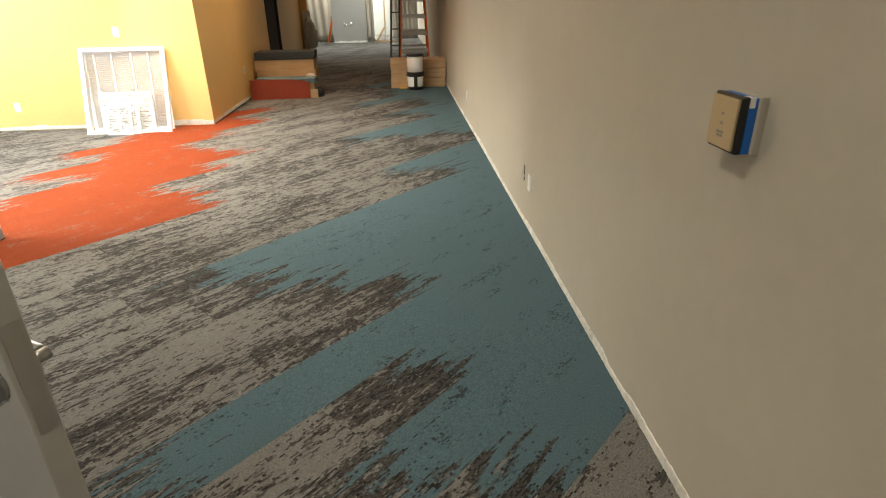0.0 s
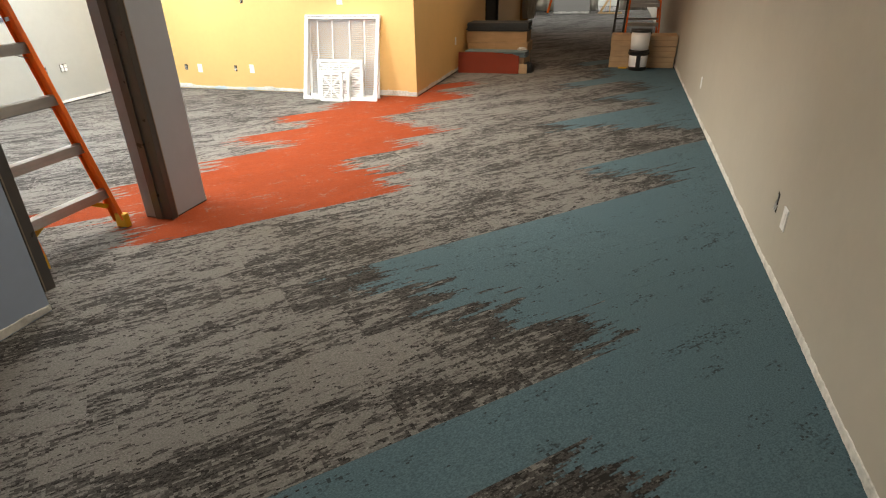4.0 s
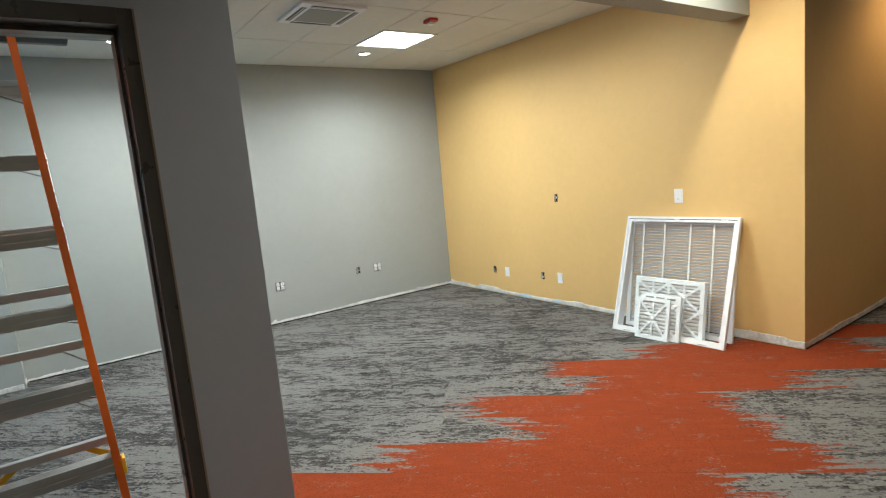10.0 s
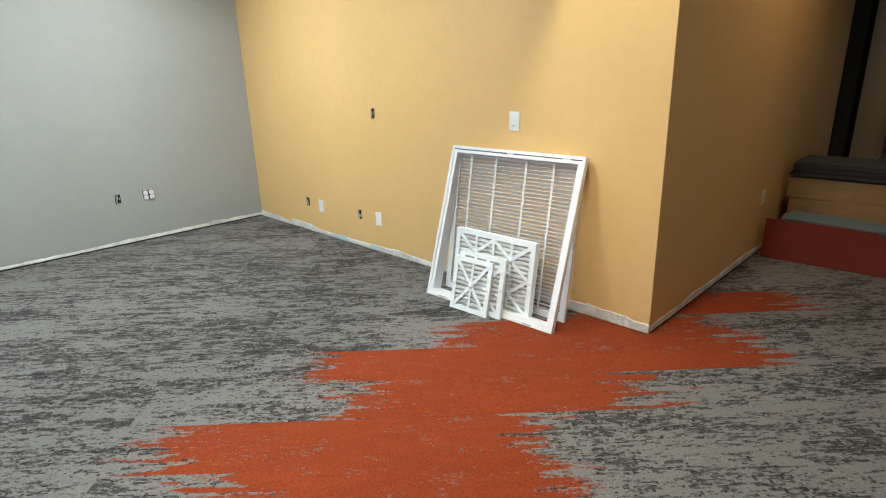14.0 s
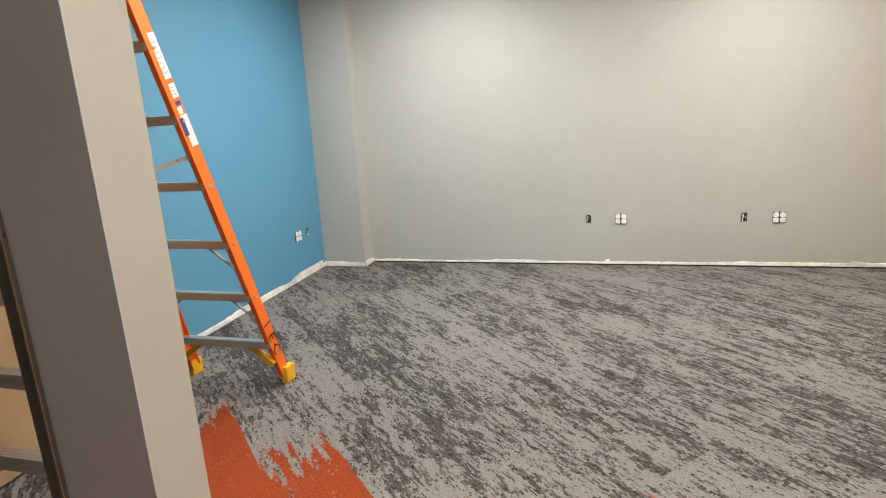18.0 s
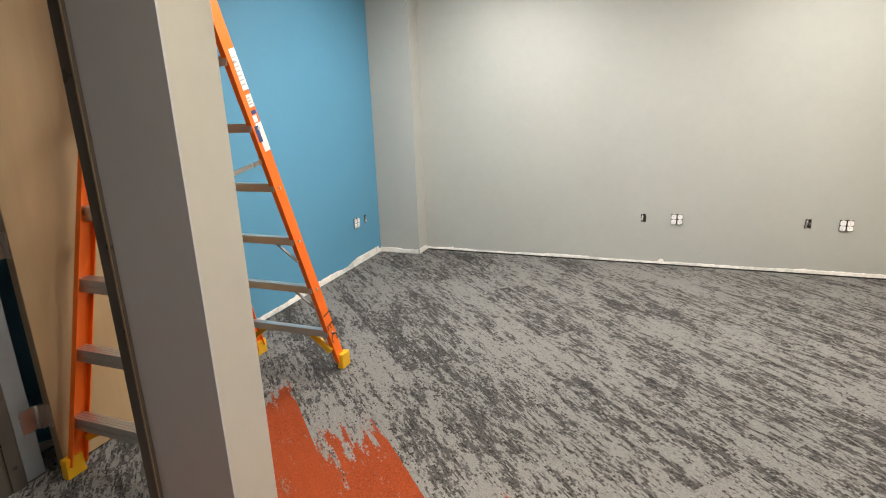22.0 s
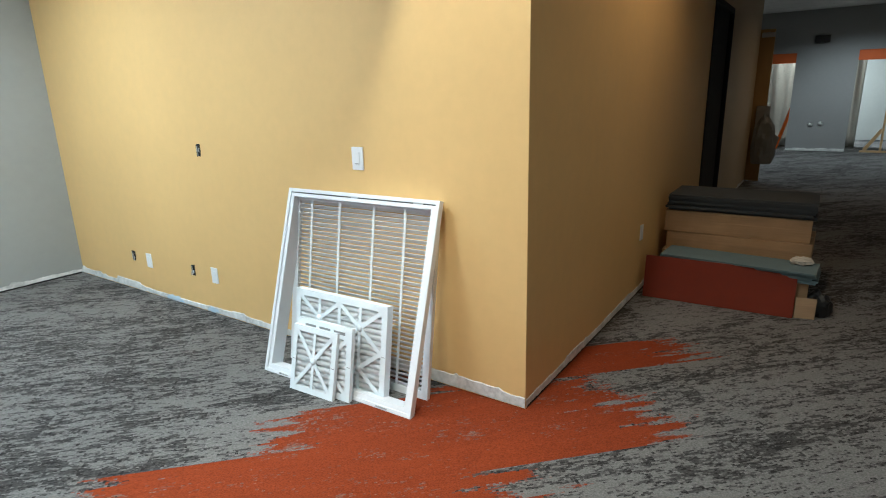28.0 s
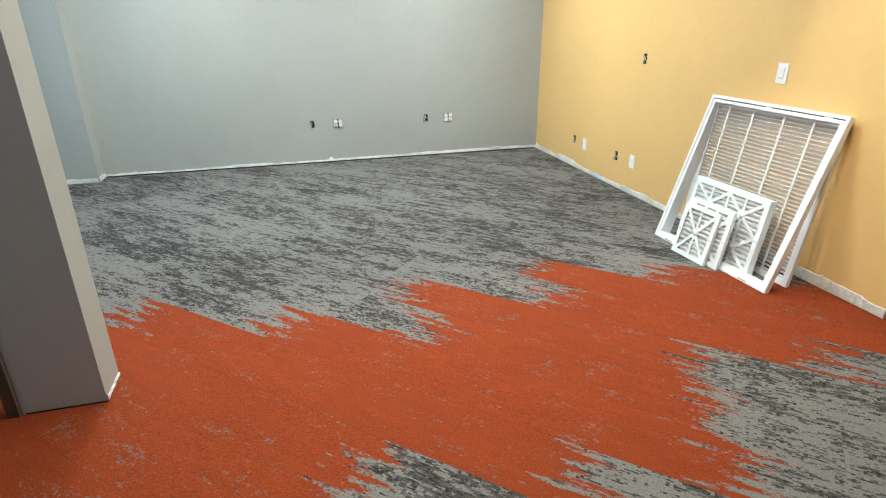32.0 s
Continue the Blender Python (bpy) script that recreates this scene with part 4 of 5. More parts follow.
def air_filter(x, y, w, h, lean, turn, cells, label, deep=0.03, slots=0, border=0.034):
    """A pleated air filter: card case, die-cut card face with crossing ribs, folded cloth behind."""
    ob = thing("air_filter", pose(x, y, 0, -lean, 0, turn), label, "air filter", "leaning air filters")
    f = border
    for name, x0, z0, x1, z1 in (("case_side", -w / 2, 0, -w / 2 + 0.003, h), ("case_side", w / 2 - 0.003, 0, w / 2, h), ("case_bottom", -w / 2 + 0.003, 0, w / 2 - 0.003, 0.003), ("case_top", -w / 2 + 0.003, h - 0.003, w / 2 - 0.003, h)):
        part(name, box_bm(x0, 0.0022, z0, x1, deep, z1), FILTER_CARD, ob)
    top = f + (0.030 if slots else 0.0)
    face = bmesh.new()
    for x0, z0, x1, z1 in ((-w / 2, 0, -w / 2 + f, h), (w / 2 - f, 0, w / 2, h), (-w / 2 + f, 0, w / 2 - f, f), (-w / 2 + f, h - top, w / 2 - f, h)):
        add_box(face, x0, 0, z0, x1, 0.0022, z1)
    face = part("die_cut_face", face, FILTER_CARD, ob)
    iw, ih = w - 2 * f, h - f - top
    part("pleats", pleats_bm(w - 0.012, 0.008, h - 0.008, 0.005, 0.018, round(h / 0.031)), FILTER_CLOTH, ob, "white pleated filter cloth")
    nx, nz = cells
    cw, ch = iw / nx, ih / nz
    for i in range(nx):
        if i:
            part("rib", box_bm(-iw / 2 + cw * i - 0.011, 0.0004, f, -iw / 2 + cw * i + 0.011, 0.0026, h - top), FILTER_CARD, face, "upright card rib")
        for j in range(nz):
            cx, cz = -iw / 2 + cw * (i + 0.5), f + ch * (j + 0.5)
            for n, s in enumerate((-1, 1)):
                lift = 0.0012 + 0.0003 * n
                part("rib", bar_bm((cx - cw / 2, lift, cz - s * ch / 2), (cx + cw / 2, lift, cz + s * ch / 2), 0.0022, 0.022, 0.0), FILTER_CARD, face, "diagonal card rib")
            part("rib", box_bm(cx - 0.009, 0.0008, cz - ch / 2, cx + 0.009, 0.0030, cz + ch / 2), FILTER_CARD, face, "upright card rib")
            hub = lathe_bm([(0.001, 0.0), (0.021, 0.0), (0.021, 0.002), (0.001, 0.002)], 10)
            bmesh.ops.transform(hub, matrix=pose(cx, 0.0012, cz, 90, 0, 0), verts=hub.verts)
            part("hub", hub, FILTER_CARD, face, "card hub where the ribs cross")
    # Slots are not cut; grey plates paint the shade in them.
    for k in range(slots):
        x0, x1 = -iw / 2 + iw * k / slots + 0.012, -iw / 2 + iw * (k + 1) / slots - 0.012
        part("slot", box_bm(x0, -0.0008, h - 0.042, x1, 0.0004, h - 0.026), FILTER_SHADE, face, "narrow grey plate painting the shade of a card slot")
    for sx in (-1, 1):
        part("seam", box_bm(sx * (w / 2 - 0.016) - 0.010, -0.0006, h * 0.47, sx * (w / 2 - 0.016) + 0.010, 0.0003, h * 0.47 + 0.003), FILTER_SHADE, face, "folded card seam")
    return ob


outer_frame()
louvre_grille()
air_filter(-0.955, -0.335, 0.64, 0.50, 9, 1.5, (2, 2), "wide white pleated air filter with crossed card ribs", deep=0.046)
air_filter(-0.972, -0.425, 0.37, 0.385, 10, 2.0, (1, 1), "middle-sized white pleated air filter behind the smallest", deep=0.024, slots=3)
air_filter(-1.022, -0.462, 0.305, 0.355, 13, 2.5, (1, 1), "smallest white pleated air filter with star-shaped ribs", deep=0.022, border=0.030)

# ---------------------------------------------------------------- stepladders


def stepladder(m, label, group, marks=True, rail_mat=FIBRE, cap_mat=YELLOW_PLASTIC):
    """Eight feet high. Local x runs from the back feet to the front feet, y across; base at the middle."""
    ob = thing("stepladder", m, label, "stepladder", group)
    top_z, fx, bx, ftx, btx = 2.38, 0.652, -0.634, 0.125, 0.075
    fy, ty = 0.315, 0.196

    def front(s, z):
        k = z / top_z
        return Vector((fx + (ftx - fx) * k, s * (fy + (ty - fy) * k), z))

    def back(s, z):
        k = z / top_z
        return Vector((bx + (btx - bx) * k, s * (fy + (ty - fy) * k) + 0.018 * (1 - k), z))

    for side, name, turn in ((front, "front_rail", 1), (back, "back_rail", 1)):
        for s in (-1, 1):
            bm = channel_bm(side(s, 0.05), side(s, top_z), 0.078 if side is front else 0.070, 0.028, 0.005, s, (1, 0, 0))
            bmesh.ops.recalc_face_normals(bm, faces=bm.faces[:])
            rail = part(name, bm, rail_mat, ob)
            p = side(s, 0.0)
            shoe = bmesh.new()
            add_box(shoe, -0.045, -0.020, 0.0, 0.045, 0.020, 0.095, 0.008)
            for v in shoe.verts:
                v.co.x *= 1.0 - 2.0 * max(0, v.co.z - 0.05)
            bmesh.ops.translate(shoe, vec=(p.x, p.y, 0), verts=shoe.verts)
            part("shoe", shoe, YELLOW_PLASTIC, rail, "yellow plastic foot")
            for z in [0.305 * k - 0.05 for k in range(1, 8)]:
                q = side(s, z)
                part("rivet", tube_bm(q + Vector((0, s * 0.001, 0)), q + Vector((0, s * 0.006, 0)), 0.008, sides=10), STEEL, rail, "steel rivet")
    for k in range(1, 8):
        z = 0.305 * k - 0.03
        a, b = front(-1, z), front(1, z)
        bm = bmesh.new()
        add_box(bm, a.x - 0.028, a.y + 0.006, z - 0.004, a.x + 0.030, b.y - 0.006, z, 0.001)
        add_box(bm, a.x - 0.028, a.y + 0.006, z - 0.040, a.x - 0.024, b.y - 0.006, z - 0.004, 0.001)
        add_box(bm, a.x + 0.026, a.y + 0.006, z - 0.026, a.x + 0.0302, b.y - 0.006, z - 0.003, 0.001)
        add_box(bm, a.x + 0.022, a.y + 0.006, z - 0.036, a.x + 0.026, b.y - 0.006, z - 0.024)
        add_box(bm, a.x + 0.026, a.y + 0.006, z - 0.060, a.x + 0.0302, b.y - 0.006, z - 0.034, 0.001)
        for g in range(3):
            add_box(bm, a.x - 0.018 + 0.015 * g, a.y + 0.008, z, a.x - 0.013 + 0.015 * g, b.y - 0.008, z + 0.0012)
        tread = part("tread", bm, ALU, ob, "ribbed aluminium tread")
        for s, p in ((-1, a), (1, b)):
            drop = 0.13 if k == 1 else 0.09
            part("brace", bar_bm((p.x - 0.02, p.y - s * 0.006, z - drop), (p.x - 0.02, p.y - s * (drop + 0.02), z - 0.05), *((0.030, 0.030) if k == 1 else (0.014, 0.004)), 0.0), YELLOW_PLASTIC if k == 1 else BRACE, tread, "slanted tread brace")
    for k in range(1, 8):
        z = 0.305 * k - 0.025
        a, b = back(-1, z), back(1, z)
        bm = bmesh.new()
        add_box(bm, a.x - 0.006, a.y + 0.004, z - 0.006, a.x + 0.034, b.y - 0.004, z, 0.0015)
        add_box(bm, a.x - 0.006, a.y + 0.004, z - 0.042, a.x - 0.002, b.y - 0.004, z - 0.006, 0.0015)
        add_box(bm, a.x + 0.030, a.y + 0.004, z - 0.042, a.x + 0.034, b.y - 0.004, z - 0.006, 0.0015)
        bar = part("back_bar", bm, ALU, ob, "aluminium cross bar of the back legs")
        for s, p in ((-1, a), (1, b)):
            if k in (1, 2, 3):
                part("brace", bar_bm((p.x + 0.01, p.y - s * 0.006, z - 0.14), (p.x + 0.01, p.y - s * 0.16, z - 0.02), *((0.028, 0.030) if k == 1 else (0.018, 0.005)), 0.0), YELLOW_PLASTIC if k == 1 else BRACE, bar, "slanted cross bar brace")
    for s in (-1, 1):
        p, q = front(s, 1.32), back(s, 1.32)
        mid = (p + q) / 2 + Vector((0, 0, -0.05))
        bm = bar_bm(p - Vector((0, s * 0.02, 0)), mid - Vector((0, s * 0.02, 0)), 0.004, 0.022, 0.0)
        bar_bm(mid - Vector((0, s * 0.025, 0)), q - Vector((0, s * 0.02, 0)), 0.004, 0.022, 0.0, bm)
        part("spreader", bm, STEEL, ob, "folding steel spreader")
    cap = box_bm(-0.03, -0.255, top_z - 0.03, 0.23, 0.255, top_z + 0.055, 0.015)
    cap = part("top_cap", cap, cap_mat, ob, "yellow moulded top cap")
    part("tool_tray", box_bm(0.01, -0.19, top_z + 0.055, 0.19, 0.19, top_z + 0.060), BLACK, cap, "dark recess in the top cap")
    if marks:
        across = (Vector((0, 1, 0)).cross(back(1, 1.5) - back(1, 1.0))).normalized()

        def sticker(name, low, high, wide, side, mat, lift, label):
            shift = across * side + Vector((0, lift, 0))
            return part(name, bar_bm(back(1, low) + shift, back(1, high) + shift, 0.0012, wide, 0.0), mat, ob, label)

        sticker("label", 1.653, 1.835, 0.054, -0.002, PLASTIC, 0.0008, "long white printed label on the rail")
        sticker("label", 1.574, 1.632, 0.050, -0.004, PLASTIC, 0.0008, "square white label on the rail")
        sticker("label", 1.542, 1.560, 0.046, 0.0, LABEL_BLUE, 0.0008, "small dark blue label")
        sticker("label", 1.505, 1.536, 0.034, 0.0, PLASTIC, 0.0008, "small white emblem sticker")
        sticker("label", 1.361, 1.500, 0.060, 0.0, PLASTIC, 0.0008, "white and blue product label on the rail")
        sticker("label_print", 1.412, 1.490, 0.030, 0.014, LABEL_BLUE, 0.0014, "dark blue printed block")
        for k in range(4):
            sticker("label_print", 1.368 + 0.009 * k, 1.372 + 0.009 * k, 0.026, -0.012, PUTTY, 0.0014, "barcode line")
        for k in range(7):
            sticker("label_print", 1.675 + 0.020 * k, 1.681 + 0.020 * k, 0.034 - 0.003 * (k % 3), -0.004, PUTTY, 0.0014, "grey line of small print")
        for k in range(3):
            sticker("label_print", 1.586 + 0.014 * k, 1.591 + 0.014 * k, 0.030 - 0.004 * k, -0.004, PUTTY, 0.0014, "line of small print")
        down = (back(1, 0.2) - back(1, 1.0)).normalized()
        for n, ch in enumerate("IEC"):
            mm = Matrix((down, Vector((0, 1, 0)).cross(down), Vector((0, 1, 0)))).transposed().to_4x4()
            mm.translation = back(1, 0.385 - 0.082 * n) + Vector((0, 0.0015, 0))
            words("marker_letter", ch, 0.088, mm, BLACK, ob)
    return ob


stepladder(pose(-1.275, -4.713, 0), "orange fibreglass stepladder standing open by the blue wall", "stepladders")
stepladder(pose(2.86, 4.55, 0, 0, 0, -90), "orange fibreglass stepladder standing behind cardboard boxes", "stepladders", False)


def leaning_ladder():
    """A dark ladder propped behind the boxes."""
    ob = thing("straight_ladder", pose(2.36, 4.25, 0), "dark narrow ladder propped behind the boxes", "ladder")
    for x in (0.0, 0.34):
        part("rail", bar_bm((x * 0.5, 0.0, 0.0), (x * 0.5 + 0.10, 0.35, 2.2), 0.03, 0.05), BLACK, ob)
    for k in range(1, 7):
        y, z = 0.05 * k, 0.31 * k
        part("rung", tube_bm((0.014 * k, y, z), (0.17 + 0.014 * k, y, z), 0.012, sides=10), BLACK, ob)
    return ob


leaning_ladder()

# ---------------------------------------------------------------- stacks of carpet and boxes


def carton(name, m, w, d, h, label, mat, category="carton", group="", flaps=True):
    ob = thing(name, m, label, category, group)
    part("body", box_bm(0, 0, 0, w, d, h, 0.006), mat, ob)
    if flaps:
        part("seam_tape", box_bm(0.01, d / 2 - 0.025, h - 0.0005, w - 0.01, d / 2 + 0.025, h + 0.0012), KRAFT, ob, "strip of packing tape")
        part("edge_flap", box_bm(0.004, -0.0025, h * 0.52, w - 0.004, 0.0, h * 0.56), CARD, ob, "folded flap edge")
    return ob


def tile_stack(m, w, d, sheets, thick, mat, label, seed, name="carpet_stack"):
    rnd = random.Random(seed)
    ob = thing(name, m, label, "carpet tiles", "stacks of carpet planks")
    for k in range(sheets):
        dx, dy = rnd.uniform(-0.02, 0.02), rnd.uniform(-0.016, 0.016)
        sheet = part("carpet_plank", box_bm(dx, dy, k * thick, w + dx, d + dy, (k + 1) * thick - 0.001, 0.0015), mat, ob)
        sheet.rotation_euler = (0, 0, rnd.uniform(-0.012, 0.012))
    return ob


tagged(part("carpet_plank_upright", box_bm(0, -0.004, 0, 0.97, 0.004, 0.315, 0.002), RED_TILE), "rust red carpet plank leaning on the front stack", "carpet plank").matrix_world = pose(0.055, 1.90, 0.002, -8, 0, 2.5)
carton("carton", pose(0.10, 1.985, 0, 0, 0, 2), 0.99, 0.30, 0.24, "open cardboard carton of carpet planks behind the red plank", CARD, group="cartons by the yellow wall", flaps=False)
tile_stack(pose(0.14, 2.01, 0.241, 0, 0, -3), 0.98, 0.29, 6, 0.014, TEAL_TILE, "loose stack of blue-grey carpet planks on a carton", 5)
carton("carton", pose(0.06, 2.42, 0, 0, 0, 1), 1.0, 0.52, 0.25, "brown cardboard carton at the bottom of the back stack", CARD, group="cartons by the yellow wall")
carton("carton", pose(0.08, 2.44, 0.252, 0, 0, -1), 1.0, 0.50, 0.15, "brown cardboard carton in the back stack", CARD, group="cartons by the yellow wall")
carton("carton", pose(0.06, 2.43, 0.404, 0, 0, 0.6), 1.0, 0.51, 0.17, "brown cardboard carton on top of the back stack", CARD, group="cartons by the yellow wall")
tile_stack(pose(0.07, 2.42, 0.577, 0, 0, 0.5), 1.0, 0.50, 7, 0.018, DARK_TILE, "stack of charcoal carpet planks on the cartons", 6)


def crumple_bm(w, d, h, seed):
    """A crushed sheet of plastic: a faceted lump with folds, flat underneath."""
    bm = bmesh.new()
    bmesh.ops.create_icosphere(bm, subdivisions=3, radius=1.0)
    for v in bm.verts:
        p = v.co * 2.3 + Vector((seed, 0, 0))
        k = 0.80 + 0.42 * abs(noise.noise(p)) + 0.30 * abs(noise.noise(p * 2.7))
        v.co = Vector((v.co.x * w / 2 * k, v.co.y * d / 2 * k, max(0.0, (v.co.z * k + 0.55) * h / 1.6)))
    return bm


tagged(part("packing_wrap", crumple_bm(0.20, 0.16, 0.17, 3.1), BLACK), "crumpled black plastic wrap beside the carton", "packing wrap").matrix_world = pose(1.15, 2.10, 0.0, 0, 0, 25)
tagged(part("packing_wrap", crumple_bm(0.15, 0.11, 0.05, 8.4), POLY), "crumpled clear plastic wrap on the carton's end", "packing wrap").matrix_world = pose(1.03, 2.17, 0.326, 0, 0, 10)
tagged(part("packing_board", box_bm(0, 0, 0, 0.12, 0.02, 0.14, 0.003), KRAFT), "torn piece of tan cardboard against the carton", "cardboard").matrix_world = pose(1.03, 1.965, 0.0, 0, 0, 12)

for k, (z, h) in enumerate(((0.0, 0.17), (0.172, 0.16), (0.334, 0.16))):
    carton("carton", pose(2.37 + 0.01 * (k % 2), 2.80, z, 0, 0, (-0.8, 0.9, -0.4)[k]), 0.48, 0.42, h, "tan cardboard carton stacked by the grey wall", KRAFT, group="cartons by the grey wall")
    carton("carton", pose(2.865 + 0.008 * k, 2.84, z, 0, 0, (0.6, -0.5, 0.8)[k]), 0.50, 0.42, h - 0.005, "tan cardboard carton stacked by the grey wall", KRAFT, group="cartons by the grey wall")
tagged(part("adhesive_card", box_bm(0, 0, 0, 0.13, 0.05, 0.02, 0.003), YELLOW_PLASTIC), "small yellow packet at the foot of the cartons", "packet").matrix_world = pose(2.52, 2.70, 0)


def bucket(m, label, body, band):
    ob = thing("bucket", m, label, "bucket", "adhesive buckets")
    part("body", lathe_bm([(0.125, 0.0), (0.132, 0.004), (0.146, 0.27), (0.146, 0.285), (0.138, 0.285)]), body, ob)
    part("rim", lathe_bm([(0.146, 0.262), (0.154, 0.264), (0.154, 0.30), (0.147, 0.304), (0.001, 0.304)]), BLACK, ob, "black lid and rim")
    part("printed_band", lathe_bm([(0.1345, 0.055), (0.1352, 0.056), (0.1445, 0.225), (0.1435, 0.226)]), band, ob, "printed label band")
    for s in (-1, 1):
        part("handle_lug", box_bm(s * 0.148 - 0.012, -0.02, 0.235, s * 0.148 + 0.012, 0.02, 0.262, 0.004), BLACK, ob, "handle lug")
    return ob


b = bucket(pose(2.81, 2.63, 0), "black adhesive bucket with a white printed label", BLACK, PLASTIC)
part("label_stripe", box_bm(-0.032, -0.1475, 0.05, 0.032, -0.120, 0.232, 0.002), BLACK, b, "black upright stripe in the label")
bucket(pose(2.81, 2.635, 0.304), "white adhesive bucket with a black lid on another bucket", PLASTIC, PLASTIC)

# ---------------------------------------------------------------- the far space
tagged(part("exit_sign", box_bm(0, 0, 0, 0.30, 0.06, 0.16, 0.006), BLACK), "dark unlit exit sign box on the far wall", "exit sign").matrix_world = pose(0.55, FAR_Y - 0.062, 2.47)
tagged(part("orange_pole", bar_bm((0, 0, 0), (0.34, 0.10, 1.35), 0.07, 0.07, 0.004), FIBRE), "orange pole leaning in the far opening", "pole").matrix_world = pose(-0.01, FAR_Y + 0.36, 0.0)


for x, z in ((0.69, 0.62), (0.89, 0.64)):
    patch = part("pale_patch", lathe_bm([(0.001, 0.0), (0.045, 0.0), (0.060, 0.002), (0.001, 0.0035)], 14), PRIMER)
    tagged(patch, "pale round patch on the grey wall", "filler patch", "filler patches on the far wall").matrix_world = pose(x, FAR_Y - 0.001, z, 90, 0, 0)


def sheet_bm(w, h, folds, seed):
    """A hanging sheet with soft vertical folds and some thickness."""
    rnd = random.Random(seed)
    bm, cols, nz = bmesh.new(), [], 10
    ph = [rnd.uniform(0, 6.28) for _ in range(3)]
    for k in range(folds * 6 + 1):
        x = w * k / (folds * 6)
        cols.append([bm.verts.new((x, 0.04 * math.sin(6.28 * folds * x / w + ph[0] + 0.25 * j) + 0.02 * math.sin(11 * x + ph[1] + j * 0.4), h * j / nz)) for j in range(nz + 1)])
    for c, d in zip(cols, cols[1:]):
        for j in range(nz):
            bm.faces.new((c[j], d[j], d[j + 1], c[j + 1])).smooth = True
    bmesh.ops.solidify(bm, geom=bm.faces[:], thickness=0.003)
    return bm


for x, w, h, s in ((-1.3, 1.7, 2.6, 1), (0.55, 1.1, 2.6, 2), (2.35, 1.0, 1.75, 3)):
    tagged(part("plastic_sheet", sheet_bm(w, h, 6, s), POLY), "translucent white plastic dust sheet hanging in the far room", "dust sheet", "dust sheets").matrix_world = pose(x, FAR_Y + 1.1 + 0.2 * s, 0)


def braced_stud():
    """A raw stud of the unfinished far wall, with its sole plate and a slanting brace."""
    ob = thing("lumber_stud", pose(2.10, FAR_Y + 0.05, 0), "raw lumber stud with a slanting brace in the far opening", "lumber stud")
    part("sole_plate", box_bm(-0.38, -0.05, 0, 0.40, 0.05, 0.04, 0.003), LUMBER, ob)
    part("stud", box_bm(-0.02, -0.045, 0.04, 0.02, 0.045, 2.05, 0.003), LUMBER, ob)
    part("brace", bar_bm((-0.30, -0.02, 0.05), (-0.02, -0.02, 0.52), 0.04, 0.07), LUMBER, ob, "slanting board")
    return ob


braced_stud()
tagged(part("lever_bag", crumple_bm(0.36, 0.14, 0.80, 5.7), BAG), "grey crumpled plastic bag hung on the brown door", "plastic bag").matrix_world = pose(0.22, 8.272, 0.30)

# ---------------------------------------------------------------- carpet planks (last)
# The planks lie at 45.5 degrees to the corridor: u runs along them, v across them.
TURN, WIDE, LONG, V0 = 45.5, 0.3295, 0.99, 0.25
CU, SU = math.cos(radians(TURN)), math.sin(radians(TURN))
AREAS = [(GREY_X, BLUE_Y, RIGHT_X, 0.0), (0.0, 0.0, RIGHT_X, 8.3), (-0.17, -10.0, RIGHT_X, BLUE_Y), (-4.05, 8.3, RIGHT_X, 17.8)]
# row: where orange begins and ends, along u
ORANGE_ROWS = {-1: (-0.4, 1.07), 0: (-1.10, 0.42), 1: (-1.96, 0.55), 2: (-1.66, -0.30), 3: (-2.42, -0.84), 4: (-2.13, -0.77), 5: (-2.83, -0.60), 6: (-3.68, -1.12),
               7: (-4.30, -1.80), 8: (-3.55, -1.66), 9: (-3.50, -1.76)}
# row: where blue-green begins along u; it ends at the long wall
TEAL_ROWS = {-2: 3.5, -1: 3.9, 0: 3.4, 1: 3.2, 2: 2.15, 3: 3.05, 4: 2.9, 5: 2.0, 6: 2.3, 7: 0.55, 8: 1.05, 9: 1.55, 10: 1.8, 11: -0.05, 12: 0.35, 13: -2.38, 14: -2.15, 15: -1.92, 16: -1.68,
             17: -3.38, 18: -2.25, 19: -2.75, 20: -2.5}


def clipped(poly, x0, y0, x1, y1):
    """A convex polygon cut to an upright rectangle."""
    for axis, limit, keep in ((0, x0, 1), (0, x1, -1), (1, y0, 1), (1, y1, -1)):
        out = []
        for p, q in zip(poly, poly[1:] + poly[:1]):
            a, b = keep * (p[axis] - limit), keep * (q[axis] - limit)
            if a >= 0:
                out.append(p)
            if a * b < 0:
                k = a / (a - b)
                out.append((p[0] + (q[0] - p[0]) * k, p[1] + (q[1] - p[1]) * k))
        poly = out
        if len(poly) < 3:
            return []
    return poly


def plank_pieces(u0, u1, v0, v1):
    g = 0.0004
    poly = [(u * CU - v * SU, u * SU + v * CU) for u, v in ((u0 + g, v0 + g), (u1 - g, v0 + g), (u1 - g, v1 - g), (u0 + g, v1 - g))]
    return [c for c in (clipped(poly, *a) for a in AREAS) if c]


floor_thing = thing("floor", pose(0, 0, 0), "streaked grey carpet planks with orange and blue-green drifts", "floor", kind="structure")
rest = {}
shared_meshes = {}
rng = random.Random(11)


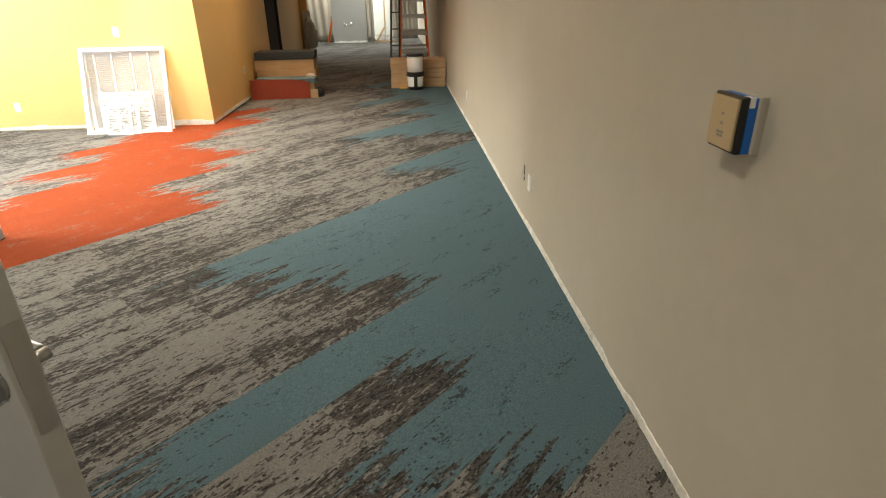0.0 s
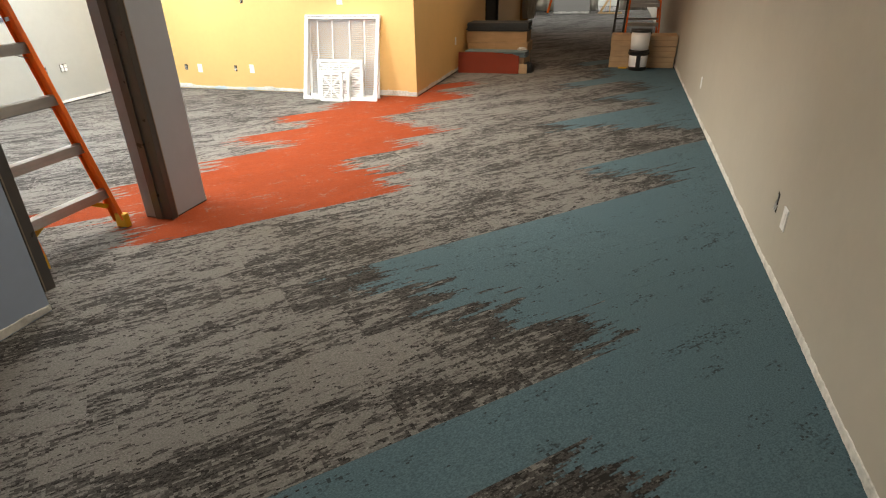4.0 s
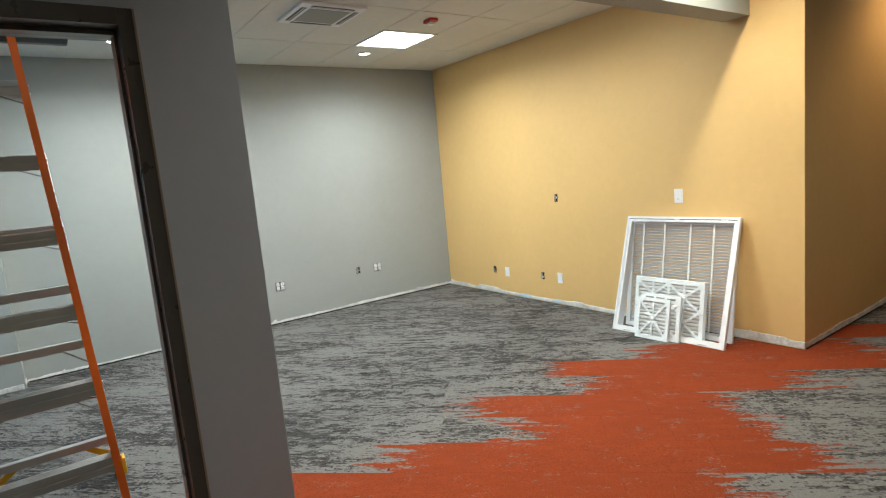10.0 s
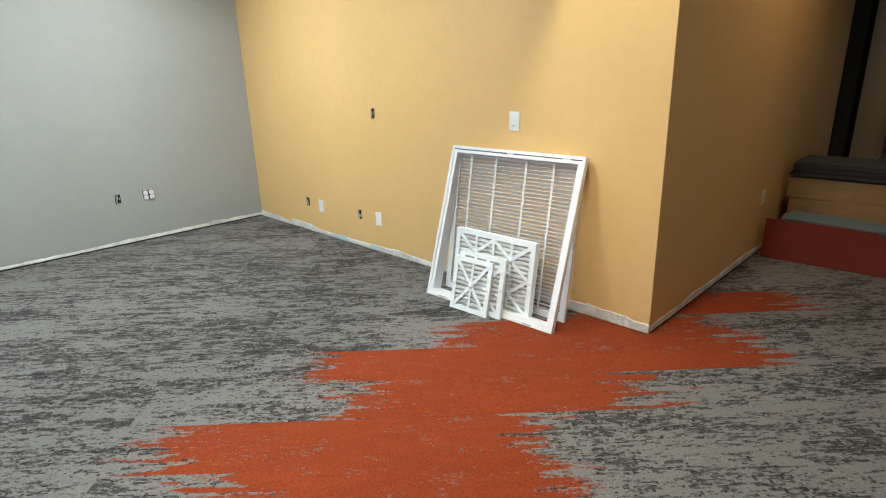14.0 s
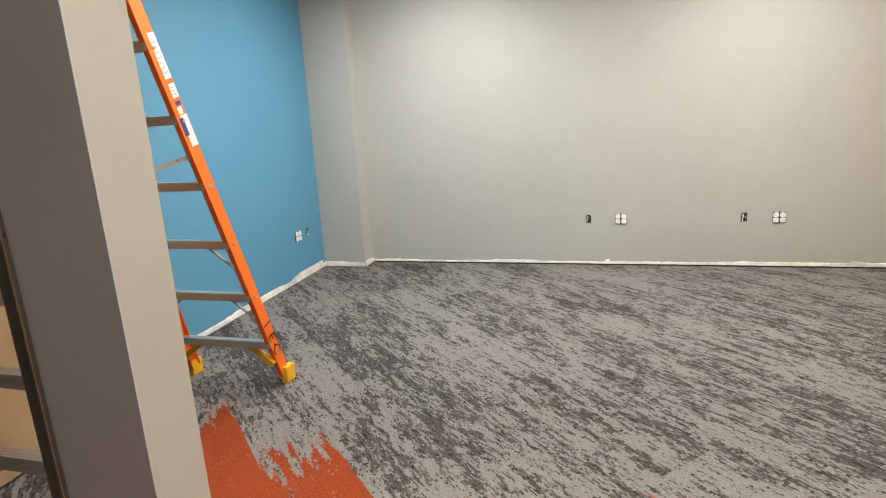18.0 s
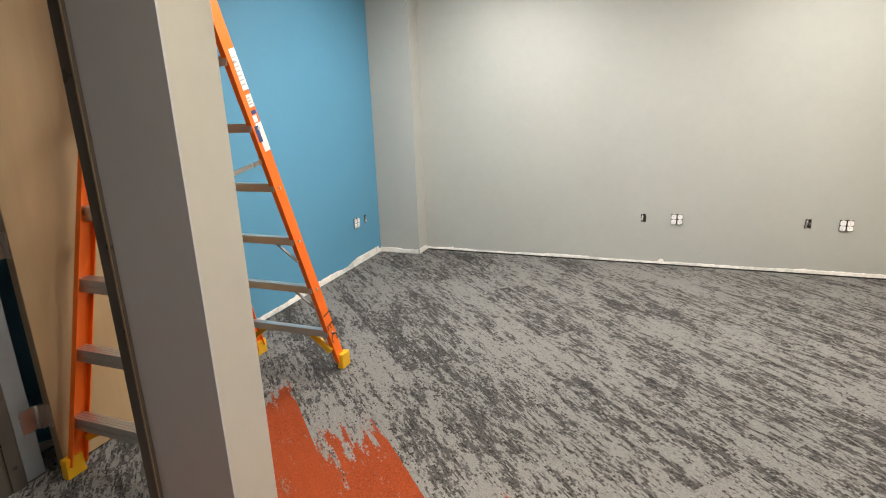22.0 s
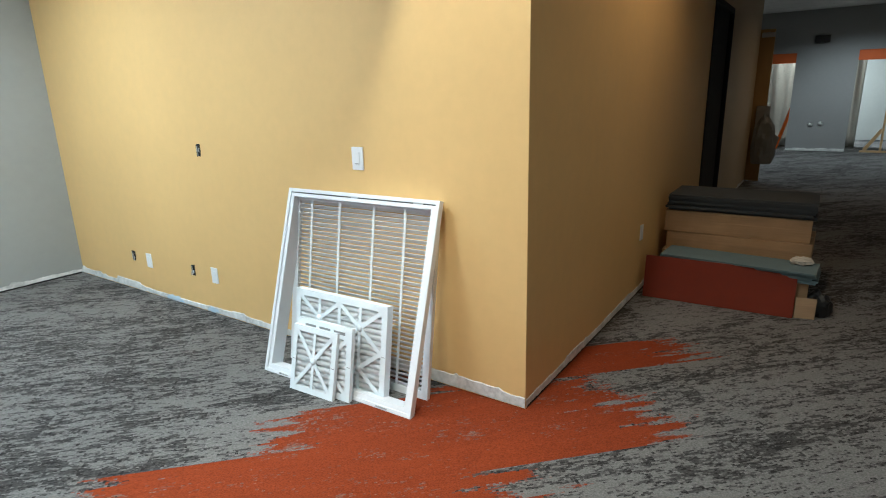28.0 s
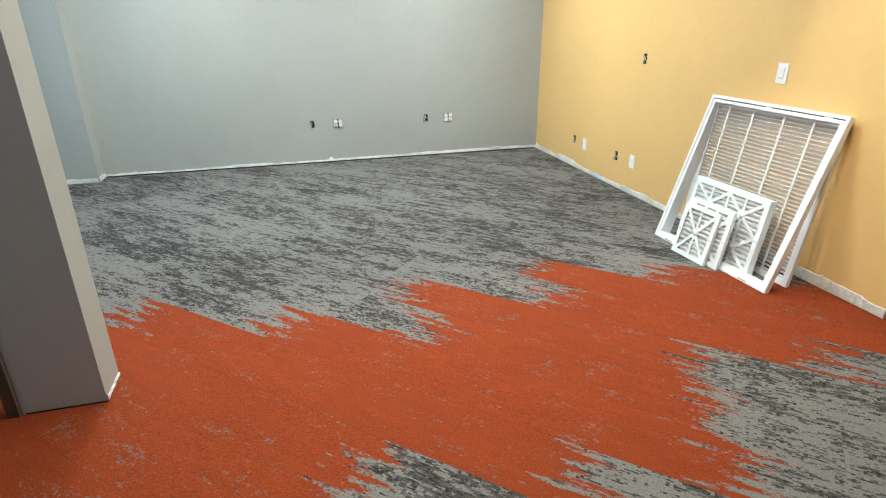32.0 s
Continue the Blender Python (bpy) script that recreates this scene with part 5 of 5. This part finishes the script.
def lay(u0, u1, row, kind):
    v1 = V0 - WIDE * row
    v0 = v1 - WIDE
    pieces = plank_pieces(u0, u1, v0, v1)
    if not pieces:
        return
    cu, cv = (u0 + u1) / 2, (v0 + v1) / 2
    cx, cy = cu * CU - cv * SU, cu * SU + cv * CU
    if kind in FAR_CARPETS and not -8.2 < cy < 1.6:
        verts, faces = rest.setdefault(kind, ([], []))
        for poly in pieces:
            n, k = len(poly), len(verts)
            for z in (0.0, -0.0065):
                verts += [(x * CU + y * SU, -x * SU + y * CU, z) for x, y in poly]
            faces.append(list(range(k, k + n)))
            faces += [[k + j, k + n + j, k + n + (j + 1) % n, k + (j + 1) % n] for j in range(n)]
        return
    full = len(pieces) == 1 and len(pieces[0]) == 4 and abs(u1 - u0 - LONG) < 1e-6 and all(abs(x - cx) < 1 and abs(y - cy) < 1 for x, y in pieces[0])
    key = kind if full and abs((pieces[0][0][0] - cx) * CU + (pieces[0][0][1] - cy) * SU + LONG / 2) < 0.01 and abs((pieces[0][2][0] - cx) * CU + (pieces[0][2][1] - cy) * SU - LONG / 2) < 0.01 else None
    if key and key in shared_meshes:
        me = shared_meshes[key]
    else:
        verts, faces = [], []
        for poly in pieces:
            n, k = len(poly), len(verts)
            for z in (0.0, -0.0065):
                verts += [((x - cx) * CU + (y - cy) * SU, -(x - cx) * SU + (y - cy) * CU, z) for x, y in poly]
            faces.append(list(range(k, k + n)))
            faces += [[k + j, k + n + j, k + n + (j + 1) % n, k + (j + 1) % n] for j in range(n)]
        me = bpy.data.meshes.new("carpet_plank")
        me.from_pydata(verts, [], faces)
        me.materials.append(CARPETS[kind])
        if key:
            shared_meshes[key] = me
    ob = new("carpet_plank", me)
    ob.parent = floor_thing
    ob.matrix_local = Matrix.Translation((cx, cy, 0.0)) @ Matrix.Rotation(radians(TURN), 4, "Z")


def lay_row(row):
    """Planks end to end; a plank that changes colour lies with its middle on the edge of the drift."""
    edges = []
    if row in ORANGE_ROWS:
        a, b = ORANGE_ROWS[row]
        edges += [(a, "to_orange", "orange"), (b, "from_orange", "grey")]
    if row in TEAL_ROWS:
        edges.append((TEAL_ROWS[row], "to_teal", "teal"))
    at, kind = -9.0 + rng.uniform(0, LONG), "grey"
    for edge, turn_kind, then in edges:
        start = edge - LONG / 2
        while at + LONG * 1.5 < start:
            lay(at, at + LONG, row, kind)
            at += LONG
        if start - at > 0.03:
            lay(at, start, row, kind)
        lay(max(at, start), start + LONG, row, turn_kind)
        at, kind = start + LONG, then
    while at < 13.5:
        lay(at, at + LONG, row, kind)
        at += LONG


for row in range(-45, 34):
    lay_row(row)

for kind, (verts, faces) in rest.items():
    me = bpy.data.meshes.new("far_carpet_planks")
    me.from_pydata(verts, [], faces)
    me.materials.append(FAR_CARPETS[kind])
    ob = new("far_carpet_planks", me)
    ob.parent = floor_thing
    ob.matrix_local = Matrix.Rotation(radians(TURN), 4, "Z")
    ob["kind"] = "stuff"
